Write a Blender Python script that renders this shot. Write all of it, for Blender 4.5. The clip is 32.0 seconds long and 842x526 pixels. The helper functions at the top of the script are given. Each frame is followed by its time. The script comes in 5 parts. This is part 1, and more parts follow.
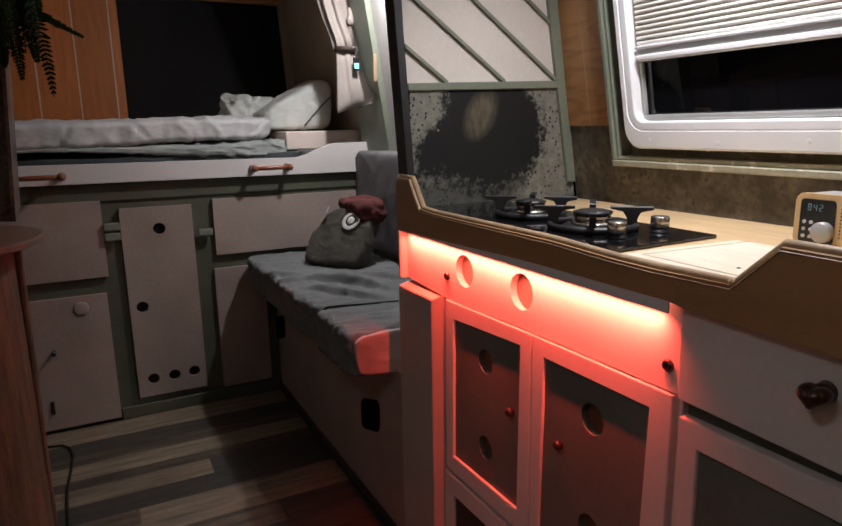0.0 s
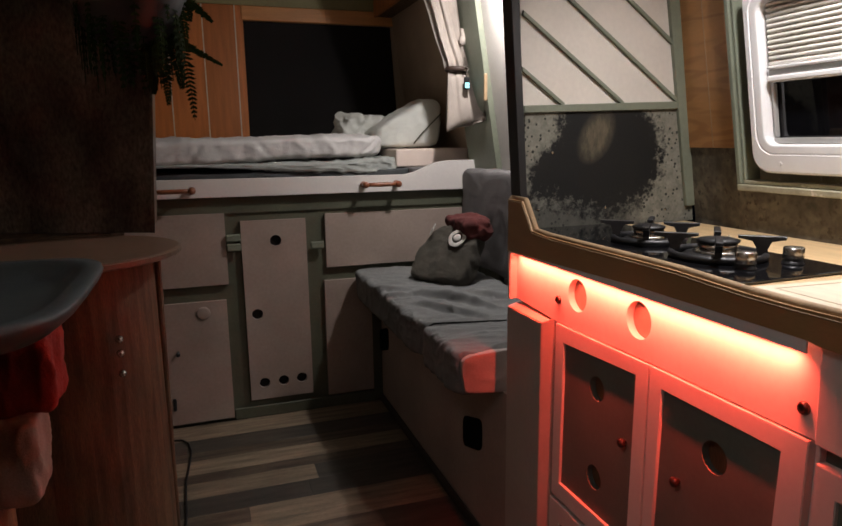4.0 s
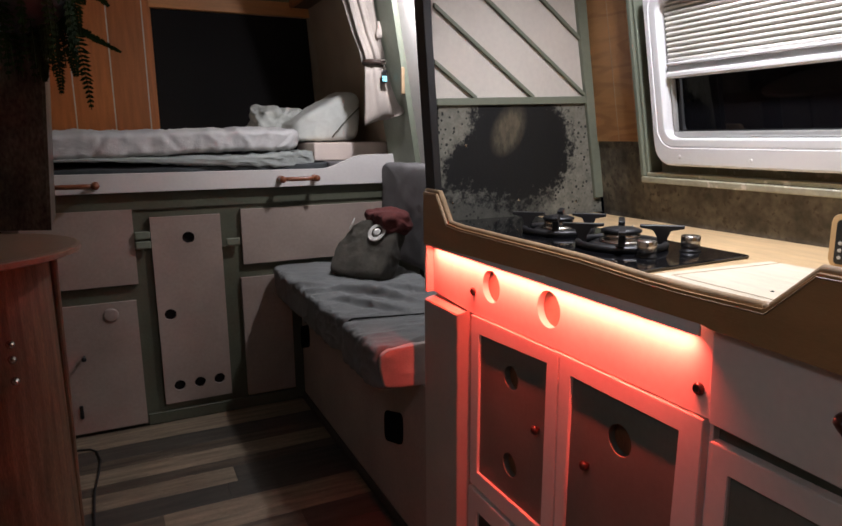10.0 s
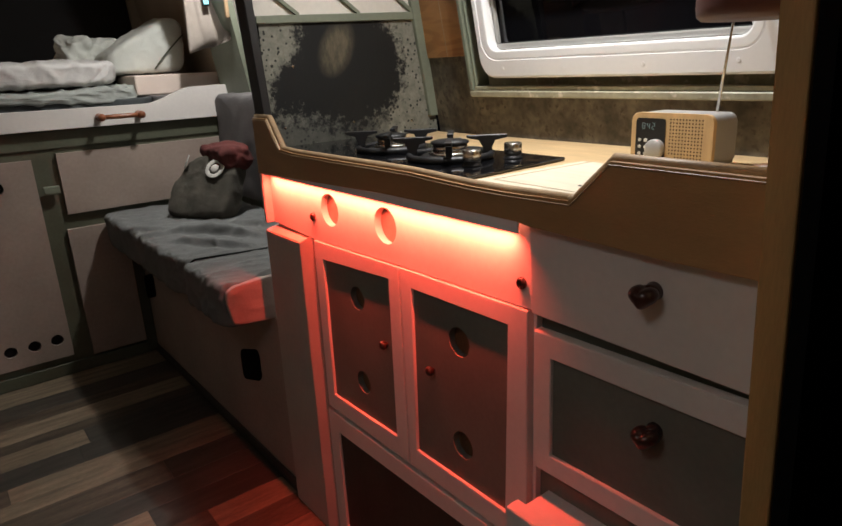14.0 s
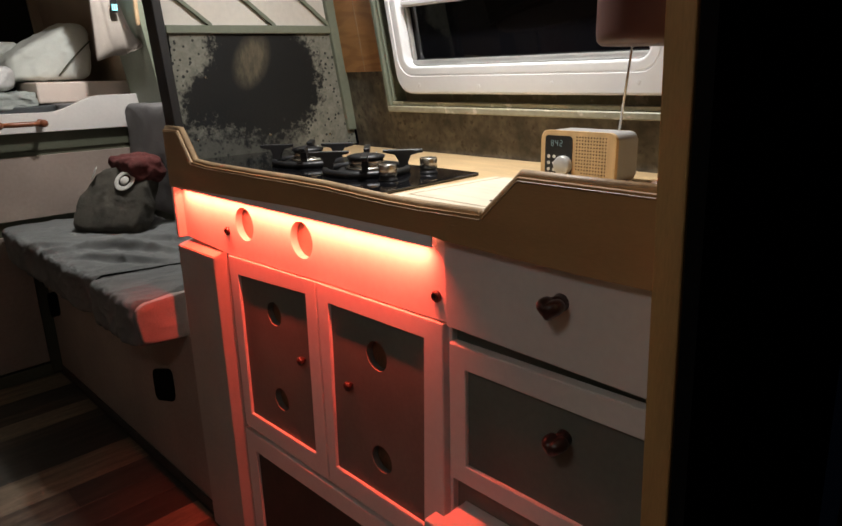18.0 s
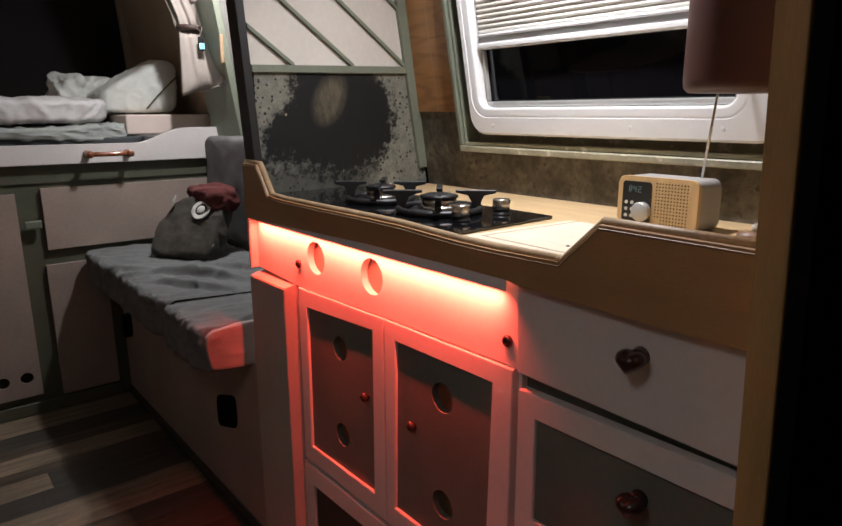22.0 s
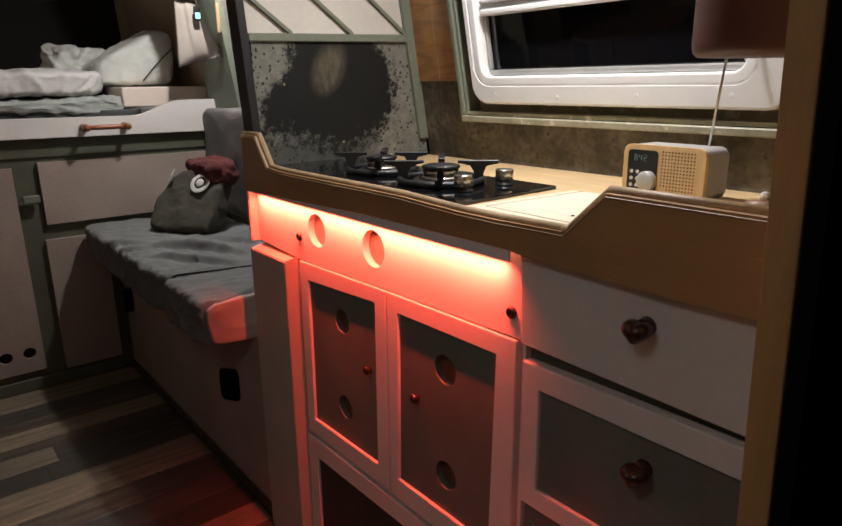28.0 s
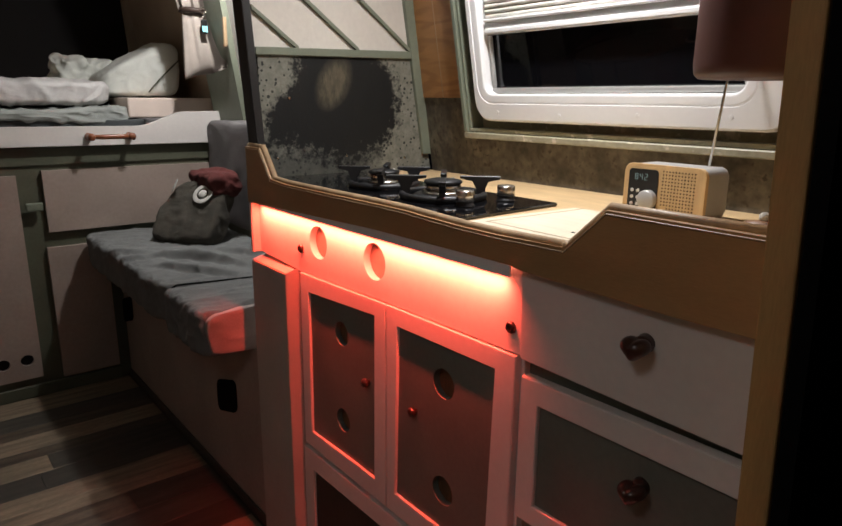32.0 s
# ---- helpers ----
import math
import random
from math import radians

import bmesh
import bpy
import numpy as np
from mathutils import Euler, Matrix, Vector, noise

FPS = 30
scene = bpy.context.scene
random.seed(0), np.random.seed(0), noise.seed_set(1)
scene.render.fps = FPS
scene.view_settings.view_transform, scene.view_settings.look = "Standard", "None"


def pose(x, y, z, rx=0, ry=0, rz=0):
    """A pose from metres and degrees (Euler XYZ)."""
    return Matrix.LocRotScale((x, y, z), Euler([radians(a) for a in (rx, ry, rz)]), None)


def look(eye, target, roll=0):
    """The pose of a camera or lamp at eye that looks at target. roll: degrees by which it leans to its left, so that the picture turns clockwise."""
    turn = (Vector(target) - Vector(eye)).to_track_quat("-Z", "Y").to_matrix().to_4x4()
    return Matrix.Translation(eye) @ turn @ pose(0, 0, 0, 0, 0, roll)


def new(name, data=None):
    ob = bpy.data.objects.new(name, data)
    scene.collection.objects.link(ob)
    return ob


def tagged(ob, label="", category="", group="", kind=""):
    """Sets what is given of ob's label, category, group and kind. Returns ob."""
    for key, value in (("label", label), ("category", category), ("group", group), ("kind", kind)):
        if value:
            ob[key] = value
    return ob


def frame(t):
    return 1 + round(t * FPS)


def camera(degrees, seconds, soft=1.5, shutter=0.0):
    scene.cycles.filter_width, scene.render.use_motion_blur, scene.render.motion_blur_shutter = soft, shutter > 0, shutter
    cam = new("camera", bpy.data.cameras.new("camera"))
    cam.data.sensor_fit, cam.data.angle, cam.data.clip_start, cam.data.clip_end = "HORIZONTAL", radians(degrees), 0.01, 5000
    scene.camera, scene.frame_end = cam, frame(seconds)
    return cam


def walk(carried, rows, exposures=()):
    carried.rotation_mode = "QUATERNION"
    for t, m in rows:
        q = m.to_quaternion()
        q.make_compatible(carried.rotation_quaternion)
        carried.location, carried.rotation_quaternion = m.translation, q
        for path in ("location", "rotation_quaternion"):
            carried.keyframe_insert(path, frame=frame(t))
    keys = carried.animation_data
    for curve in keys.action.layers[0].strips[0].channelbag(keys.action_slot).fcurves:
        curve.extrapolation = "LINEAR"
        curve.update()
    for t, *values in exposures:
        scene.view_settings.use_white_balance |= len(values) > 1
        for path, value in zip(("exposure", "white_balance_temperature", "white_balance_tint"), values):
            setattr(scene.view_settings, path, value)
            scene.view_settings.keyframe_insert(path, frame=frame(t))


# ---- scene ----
cam = camera(66.47, 32.0, soft=1.6)
# seconds, eye, yaw to the left from +y, pitch up, lean
ROWS = [
    (0.0, -0.0000, 0.0000, 1.0786, -27.23, -12.03, -0.98),
    (0.5, -0.0155, 0.0028, 1.0893, -23.55, -11.87, -1.78),
    (1.0, -0.0315, 0.0027, 1.0929, -21.25, -10.47, -0.84),
    (1.5, -0.0356, -0.0015, 1.0937, -19.42, -10.54, -0.79),
    (2.0, -0.0359, -0.0028, 1.0928, -19.21, -11.04, -1.06),
    (2.5, -0.0412, -0.0003, 1.0942, -19.31, -12.02, -0.91),
    (3.0, -0.0360, -0.0002, 1.0938, -19.19, -12.83, -0.97),
    (3.5, -0.0351, 0.0008, 1.0970, -18.41, -10.80, -0.72),
    (5.5, -0.0239, 0.0036, 1.0921, -20.55, -10.80, -1.15),
    (6.0, -0.0247, 0.0035, 1.0928, -22.49, -10.70, -0.42),
    (6.5, -0.0157, 0.0113, 1.0920, -23.15, -10.34, -0.29),
    (7.0, -0.0106, 0.0080, 1.0926, -24.96, -10.19, -0.06),
    (7.5, -0.0114, 0.0049, 1.0945, -25.95, -10.06, -0.25),
    (8.0, -0.0121, 0.0043, 1.0921, -25.58, -9.42, -0.03),
    (8.5, -0.0128, 0.0065, 1.0943, -25.83, -9.84, 0.12),
    (9.0, -0.0130, 0.0025, 1.0953, -25.83, -10.68, -0.34),
    (9.5, -0.0085, 0.0035, 1.0934, -25.42, -10.98, -0.65),
    (10.0, -0.0067, 0.0030, 1.0901, -25.16, -11.19, -0.54),
    (10.5, -0.0070, 0.0052, 1.0897, -25.06, -11.17, -0.56),
    (11.0, -0.0088, 0.0039, 1.0847, -26.00, -11.63, -0.42),
    (11.5, 0.0075, 0.0129, 1.0749, -29.84, -16.54, -0.57),
    (12.0, 0.0220, -0.0008, 1.0563, -37.46, -17.78, -0.72),
    (12.5, 0.0168, -0.0093, 1.0590, -37.24, -18.25, -2.34),
    (13.0, 0.0386, -0.0172, 1.0560, -37.70, -20.25, -4.61),
    (13.5, 0.0313, -0.0218, 1.0637, -37.40, -17.43, -3.40),
    (15.5, 0.0318, -0.0069, 1.0524, -37.72, -17.97, -1.88),
    (16.0, 0.0448, -0.0122, 1.0498, -40.76, -19.44, -3.26),
    (16.5, 0.0542, -0.0128, 1.0543, -42.75, -18.86, -3.00),
    (17.0, 0.0507, -0.0190, 1.0591, -43.29, -16.84, -2.27),
    (17.5, 0.0542, -0.0191, 1.0605, -43.66, -16.19, -1.92),
    (18.0, 0.0403, -0.0299, 1.0652, -44.49, -16.40, -1.31),
    (18.5, 0.0585, -0.0092, 1.0564, -44.59, -16.89, -1.15),
    (19.0, 0.0574, -0.0097, 1.0567, -44.69, -16.41, -0.95),
    (19.5, 0.0555, -0.0103, 1.0570, -44.62, -16.31, -0.94),
    (20.0, 0.0547, -0.0101, 1.0593, -44.55, -15.85, -0.91),
    (20.5, 0.0517, -0.0099, 1.0583, -44.57, -15.69, -0.67),
    (21.0, 0.0447, -0.0111, 1.0629, -43.75, -14.93, -0.63),
    (21.5, 0.0404, -0.0049, 1.0690, -40.62, -14.64, -0.55),
    (22.0, 0.0308, -0.0099, 1.0725, -39.24, -13.23, -0.19),
    (22.5, 0.0338, -0.0053, 1.0730, -38.91, -13.74, -0.38),
    (23.0, 0.0342, -0.0044, 1.0701, -38.49, -13.94, -0.31),
    (23.5, 0.0318, -0.0005, 1.0709, -38.33, -14.14, -0.08),
    (24.0, 0.0301, 0.0033, 1.0682, -38.83, -14.66, 0.25),
    (24.5, 0.0343, 0.0047, 1.0704, -38.89, -14.84, -0.42),
    (25.0, 0.0352, 0.0004, 1.0707, -39.55, -14.87, -0.50),
    (25.5, 0.0324, -0.0019, 1.0701, -39.76, -14.72, -0.65),
    (27.5, 0.0349, -0.0026, 1.0664, -39.20, -15.51, -0.58),
    (28.0, 0.0352, -0.0002, 1.0662, -39.17, -15.56, -0.53),
    (28.5, 0.0338, -0.0027, 1.0675, -38.95, -15.20, -0.61),
    (29.0, 0.0339, -0.0046, 1.0635, -39.44, -15.72, -0.81),
    (29.5, 0.0329, -0.0033, 1.0646, -39.68, -15.51, -0.07),
    (30.0, 0.0334, -0.0027, 1.0634, -39.46, -15.53, -0.05),
    (30.5, 0.0343, -0.0026, 1.0632, -39.47, -15.80, -0.31),
    (31.0, 0.0351, -0.0024, 1.0618, -39.40, -15.48, -0.35),
    (31.5, 0.0343, -0.0052, 1.0619, -39.30, -14.80, -0.09),
    (32.0, 0.0301, -0.0035, 1.0642, -39.21, -14.14, 0.62),
]


def aim(x, y, z, yaw, pitch, roll):
    a, b = radians(yaw), radians(pitch)
    way = Vector((-math.sin(a) * math.cos(b), math.cos(a) * math.cos(b), math.sin(b)))
    return look((x, y, z), Vector((x, y, z)) + way, roll)


EXPOSURES = [(t, -0.12 if t < 9.5 else 0.0, k, tint) for t, k, tint in (
    (0.0, 5850, 11), (1.0, 6200, 11), (2.0, 6250, 11), (3.0, 6300, 11), (6.0, 6050, 12), (8.0, 5800, 12), (9.0, 5750, 12), (11.0, 5900, 11), (12.0, 6200, 5), (17.0, 6150, 5),
    (20.0, 6150, 6), (22.0, 5900, 9), (25.0, 6050, 8), (28.0, 6150, 7), (32.0, 6100, 7))]
walk(cam, [(t, aim(x, y, z, yaw, pitch, roll)) for t, x, y, z, yaw, pitch, roll in ROWS], EXPOSURES)

# ---- night: world and lamps ----
world = bpy.data.worlds.new("night")
world.use_nodes = True
world.node_tree.nodes["Background"].inputs[0].default_value = (0.01, 0.014, 0.025, 1)
world.node_tree.nodes["Background"].inputs[1].default_value = 0.05
scene.world = world


def area_lamp(name, place, target, sx, sy, watts, colour, spread=math.pi):
    data = bpy.data.lights.new(name, "AREA")
    data.shape, data.size, data.size_y, data.energy, data.color = "RECTANGLE", sx, sy, watts, colour
    data.spread = spread
    ob = new(name, data)
    ob.matrix_world = Matrix.Translation(place) @ Matrix.Rotation(math.atan2(place[0] - target[0], place[2] - target[2]), 4, "Y")
    return ob


def bulb_lamp(name, place, radius, watts, colour):
    data = bpy.data.lights.new(name, "POINT")
    data.shadow_soft_size, data.energy, data.color = radius, watts, colour
    ob = new(name, data)
    ob.location = place
    return ob


WARM = (1.0, 0.925, 0.885)
area_lamp("kitchen_lamp", (0.815, 0.74, 1.63), (0.815, 0.74, 0.0), 0.05, 0.05, 7.3, WARM, radians(150))
area_lamp("bench_lamp", (0.912, 2.060, 1.650), (0.912, 2.060, 0.0), 0.05, 0.05, 5.5, WARM)
bulb_lamp("bench_lamp_glow", (0.912, 2.060, 1.633), 0.015, 8.6, WARM)
area_lamp("red_strip_lamp", (0.6215, 0.926, 0.8450), (0.930, 0.926, 0.0), 0.004, 0.735, 4.6, (1.0, 0.066, 0.034), radians(115))
# unseen fill lamp, added to brighten the drawers, post and bench front
area_lamp("ceiling_dome_lamp", (-0.50, 0.20, 1.815), (-0.50, 0.20, 0.0), 0.36, 0.36, 2.3, WARM, radians(150))

# ---- materials ----
def material(name, colour, rough=0.6, vary=0.12, scale=9.0, bump=0.15, fine=160.0, metal=0.0, spots=None, stretch=(1, 1, 1), coat=0.0, per_object=0.0):
    """Paint, cloth, wood and metal: a base colour with two scales of mottling, fine bump and optional dark spots."""
    m = bpy.data.materials.new(name)
    m.use_nodes = True
    nt = m.node_tree
    n, l = nt.nodes, nt.links
    bsdf = n["Principled BSDF"]
    bsdf.inputs["Roughness"].default_value, bsdf.inputs["Metallic"].default_value = rough, metal
    bsdf.inputs["Coat Weight"].default_value = coat
    co, mp = n.new("ShaderNodeTexCoord"), n.new("ShaderNodeMapping")
    mp.inputs["Scale"].default_value = stretch
    l.new(co.outputs["Object"], mp.inputs["Vector"])
    big, small = n.new("ShaderNodeTexNoise"), n.new("ShaderNodeTexNoise")
    big.inputs["Scale"].default_value, big.inputs["Detail"].default_value = scale, 6
    small.inputs["Scale"].default_value, small.inputs["Detail"].default_value = fine, 4
    for t in (big, small):
        l.new(mp.outputs[0], t.inputs["Vector"])
    ramp = n.new("ShaderNodeValToRGB")
    ramp.color_ramp.elements[0].position, ramp.color_ramp.elements[1].position = 0.3, 0.7
    ramp.color_ramp.elements[0].color = (*[c * (1 - vary) for c in colour], 1)
    ramp.color_ramp.elements[1].color = (*[min(1, c * (1 + vary)) for c in colour], 1)
    l.new(big.outputs["Fac"], ramp.inputs[0])
    mix = n.new("ShaderNodeMix")
    mix.data_type, mix.blend_type = "RGBA", "MULTIPLY"
    mix.inputs["Factor"].default_value = min(1, vary * 2)
    l.new(ramp.outputs[0], mix.inputs["A"])
    l.new(small.outputs["Fac"], mix.inputs["B"])
    out = mix.outputs["Result"]
    if per_object:
        info, hue = n.new("ShaderNodeObjectInfo"), n.new("ShaderNodeHueSaturation")
        mr = n.new("ShaderNodeMapRange")
        mr.inputs["To Min"].default_value, mr.inputs["To Max"].default_value = 1 - per_object, 1 + per_object
        l.new(info.outputs["Random"], mr.inputs["Value"])
        l.new(mr.outputs[0], hue.inputs["Value"])
        l.new(out, hue.inputs["Color"])
        out = hue.outputs[0]
    if spots:
        sc, edge, tint = spots
        sp, sr, mx = n.new("ShaderNodeTexNoise"), n.new("ShaderNodeValToRGB"), n.new("ShaderNodeMix")
        sp.inputs["Scale"].default_value, sp.inputs["Detail"].default_value = sc, 5
        l.new(co.outputs["Object"], sp.inputs["Vector"])
        sr.color_ramp.elements[0].position, sr.color_ramp.elements[1].position = edge, edge + 0.06
        l.new(sp.outputs["Fac"], sr.inputs[0])
        mx.data_type = "RGBA"
        l.new(sr.outputs[0], mx.inputs["Factor"])
        l.new(out, mx.inputs["A"])
        mx.inputs["B"].default_value = (*tint, 1)
        out = mx.outputs["Result"]
    l.new(out, bsdf.inputs["Base Color"])
    bp = n.new("ShaderNodeBump")
    bp.inputs["Strength"].default_value, bp.inputs["Distance"].default_value = bump, 0.002
    l.new(small.outputs["Fac"], bp.inputs["Height"])
    l.new(bp.outputs[0], bsdf.inputs["Normal"])
    return m


def figured(name, light, dark, stretch, rings):
    """Rotary-cut veneer: contour lines of a slow noise give the arched grain, with fine pores along it."""
    m = material(name, light, 0.5, 0.1, 4, 0.12, 80, stretch=stretch)
    n, l = m.node_tree.nodes, m.node_tree.links
    co = next(x for x in n if x.type == "TEX_COORD")
    mp, slow, times, wave, ramp, mix = n.new("ShaderNodeMapping"), n.new("ShaderNodeTexNoise"), n.new("ShaderNodeMath"), n.new("ShaderNodeMath"), n.new("ShaderNodeValToRGB"), n.new("ShaderNodeMix")
    mp.inputs["Scale"].default_value = stretch
    slow.inputs["Scale"].default_value, slow.inputs["Detail"].default_value = 1.0, 2.5
    times.operation, wave.operation = "MULTIPLY", "SINE"
    times.inputs[1].default_value = rings * 6.283
    ramp.color_ramp.elements[0].position, ramp.color_ramp.elements[1].position = 0.0, 0.85
    ramp.color_ramp.elements[0].color, ramp.color_ramp.elements[1].color = (0, 0, 0, 1), (0.7, 0.7, 0.7, 1)
    l.new(co.outputs["Object"], mp.inputs["Vector"])
    l.new(mp.outputs[0], slow.inputs["Vector"])
    l.new(slow.outputs["Fac"], times.inputs[0])
    l.new(times.outputs[0], wave.inputs[0])
    l.new(wave.outputs[0], ramp.inputs[0])
    mix.data_type = "RGBA"
    bsdf = n["Principled BSDF"]
    l.new(bsdf.inputs["Base Color"].links[0].from_socket, mix.inputs["A"])
    mix.inputs["B"].default_value = (*dark, 1)
    l.new(ramp.outputs[0], mix.inputs["Factor"])
    l.new(mix.outputs["Result"], bsdf.inputs["Base Color"])
    return m


def glowing(name, colour, strength):
    m = bpy.data.materials.new(name)
    m.use_nodes = True
    b = m.node_tree.nodes["Principled BSDF"]
    b.inputs["Base Color"].default_value = (*colour, 1)
    b.inputs["Emission Color"].default_value = (*colour, 1)
    b.inputs["Emission Strength"].default_value = strength
    return m


WHITE = material("white_paint", (0.74, 0.70, 0.66), 0.5, 0.06, 6, 0.03, 90)
ENDPAINT = material("worn_off_white_paint", (0.50, 0.44, 0.39), 0.5, 0.08, 6, 0.10, 90)
CREAM = material("cream_paint", (0.70, 0.655, 0.585), 0.55, 0.07, 5, 0.25, 90)
PINKISH = material("old_white_paint", (0.400, 0.318, 0.268), 0.55, 0.12, 5, 0.15, 80)
GREEN = material("sage_green_paint", (0.205, 0.225, 0.165), 0.5, 0.12, 7, 0.15, 90)
SILLGREEN = material("worn_pale_green_paint", (0.45, 0.43, 0.31), 0.5, 0.2, 18, 0.3, 120, spots=(35, 0.60, (0.62, 0.58, 0.48)))
GREENDARK = material("olive_green_paint", (0.105, 0.110, 0.072), 0.55, 0.14, 7, 0.3, 90)
OLIVE = material("mustard_olive_paint", (0.33, 0.29, 0.13), 0.55, 0.12, 7, 0.2, 90)
GREYPANE = material("grey_green_paint", (0.160, 0.178, 0.150), 0.55, 0.12, 8, 0.06, 120)
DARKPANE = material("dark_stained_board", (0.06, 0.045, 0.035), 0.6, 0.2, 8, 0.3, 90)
BROWNLAM = material("brown_laminate", (0.42, 0.25, 0.110), 0.45, 0.10, 6, 0.15, 120, stretch=(4, 1, 4), coat=0.1)
POSTWOOD = material("oak_veneer_post", (0.50, 0.30, 0.11), 0.5, 0.16, 6, 0.15, 110, stretch=(6, 6, 0.7))
TOPWOOD = material("light_wood_laminate", (0.66, 0.47, 0.25), 0.42, 0.12, 10, 0.1, 140, stretch=(6, 1, 6))
BOARDWOOD = material("pale_wood_board", (0.76, 0.68, 0.52), 0.5, 0.10, 12, 0.12, 120, stretch=(6, 1, 6))
EDGEWOOD = material("worn_wood_edge", (0.44, 0.30, 0.17), 0.5, 0.2, 24, 0.3, 200)
ORANGEWOOD = material("orange_varnished_pine", (0.62, 0.205, 0.050), 0.38, 0.16, 7, 0.15, 120, stretch=(7, 7, 0.7), coat=0.2, per_object=0.12)
PLYWOOD = figured("brown_plywood", (0.47, 0.235, 0.085), (0.30, 0.135, 0.045), (2.0, 2.2, 15.0), 7)
UNITWOOD = material("dark_brown_unit_veneer", (0.25, 0.125, 0.058), 0.5, 0.4, 7, 0.2, 90, stretch=(6, 6, 0.8))
REDWOOD = material("red_brown_veneer", (0.185, 0.108, 0.056), 0.6, 0.45, 8, 0.15, 90, stretch=(7, 7, 0.8))
CAPWOOD = material("dark_brown_cap", (0.030, 0.014, 0.008), 0.35, 0.15, 30, 0.1, 200, coat=0.3)
PESTLEWOOD = material("brown_turned_wood", (0.24, 0.115, 0.05), 0.45, 0.2, 30, 0.1, 200, stretch=(4, 1, 4))
HANDLEWOOD = material("varnished_handle_wood", (0.27, 0.085, 0.035), 0.3, 0.15, 30, 0.1, 200, coat=0.5)
KNOBRED = material("oxblood_glazed_ceramic", (0.045, 0.014, 0.010), 0.28, 0.2, 30, 0.05, 200, coat=0.25)
PLANKS = {
    "L": material("pale_weathered_plank", (0.307, 0.233, 0.152), 0.55, 0.42, 5, 0.2, 60, stretch=(1, 9, 1), per_object=0.18),
    "M": material("brown_grey_plank", (0.153, 0.114, 0.076), 0.55, 0.50, 5, 0.2, 60, stretch=(1, 9, 1), per_object=0.22),
    "D": material("dark_grey_plank", (0.067, 0.058, 0.044), 0.55, 0.38, 5, 0.2, 60, stretch=(1, 9, 1), per_object=0.20),
}
SPECKLE = material("speckled_stone_wallpaper", (0.215, 0.182, 0.133), 0.6, 0.50, 14, 0.3, 60, spots=(72, 0.59, (0.06, 0.045, 0.03)))
PLASTIC = material("white_window_plastic", (0.80, 0.80, 0.80), 0.35, 0.03, 6, 0.05, 100)
BLIND = material("pleated_blind_fabric", (0.60, 0.575, 0.53), 0.8, 0.05, 20, 0.2, 200)
BLACKGLASS = material("black_hob_glass", (0.006, 0.006, 0.007), 0.07, 0.1, 9, 0.0, 100, coat=0.3)
IRON = material("black_enamel", (0.012, 0.012, 0.013), 0.45, 0.2, 20, 0.3, 300)
STEEL = material("brushed_steel", (0.62, 0.59, 0.54), 0.24, 0.08, 30, 0.1, 300, metal=1.0)
SILVER = material("silver_paint", (0.45, 0.44, 0.42), 0.4, 0.04, 30, 0.05, 300, metal=0.4)
BAMBOO = material("bamboo_front", (0.60, 0.40, 0.19), 0.45, 0.10, 14, 0.08, 200, stretch=(1, 8, 1))
GREYCASE = material("pale_grey_case", (0.36, 0.35, 0.34), 0.5, 0.05, 20, 0.15, 300)
BLACKPLASTIC = material("black_plastic", (0.012, 0.012, 0.012), 0.35, 0.1, 30, 0.1, 300)
# near-black: the shade inside holes as a colour; also the board screw
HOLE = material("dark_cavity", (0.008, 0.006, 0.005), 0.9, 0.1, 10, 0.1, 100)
PALECLOTH = material("pale_grey_lining", (0.42, 0.36, 0.33), 0.9, 0.12, 14, 0.5, 300)
GREYCLOTH = material("grey_cotton_cover", (0.175, 0.18, 0.175), 0.9, 0.14, 7, 0.5, 400)
BACKCLOTH = material("grey_velour", (0.165, 0.155, 0.152), 0.8, 0.16, 9, 0.5, 300)
KNIT = material("grey_knit", (0.105, 0.093, 0.072), 0.95, 0.25, 24, 0.7, 320, spots=(70, 0.66, (0.03, 0.028, 0.025)))
ribs, knitbump = KNIT.node_tree.nodes.new("ShaderNodeTexWave"), KNIT.node_tree.nodes.new("ShaderNodeBump")
ribs.inputs["Scale"].default_value, ribs.inputs["Distortion"].default_value, ribs.inputs["Detail Scale"].default_value = 75, 6, 12
knitbump.inputs["Strength"].default_value, knitbump.inputs["Distance"].default_value = 0.7, 0.003
KNIT.node_tree.links.new(KNIT.node_tree.nodes["Texture Coordinate"].outputs["Object"], ribs.inputs["Vector"])
KNIT.node_tree.links.new(ribs.outputs["Fac"], knitbump.inputs["Height"])
KNIT.node_tree.links.new(KNIT.node_tree.nodes["Bump"].outputs[0], knitbump.inputs["Normal"])
KNIT.node_tree.links.new(knitbump.outputs[0], KNIT.node_tree.nodes["Principled BSDF"].inputs["Normal"])
REDKNIT = material("red_wool", (0.120, 0.025, 0.021), 0.95, 0.25, 30, 0.9, 220)
PATCHWHITE = material("white_crochet", (0.62, 0.60, 0.55), 0.9, 0.12, 60, 0.6, 300)
DUVET = material("pale_grey_quilt", (0.62, 0.60, 0.58), 0.9, 0.08, 9, 0.4, 300)
SHEET = material("sage_grey_sheet", (0.37, 0.39, 0.365), 0.9, 0.14, 9, 0.4, 300)
DARKSHEET = material("dark_slate_sheet", (0.075, 0.082, 0.085), 0.9, 0.2, 12, 0.4, 300)
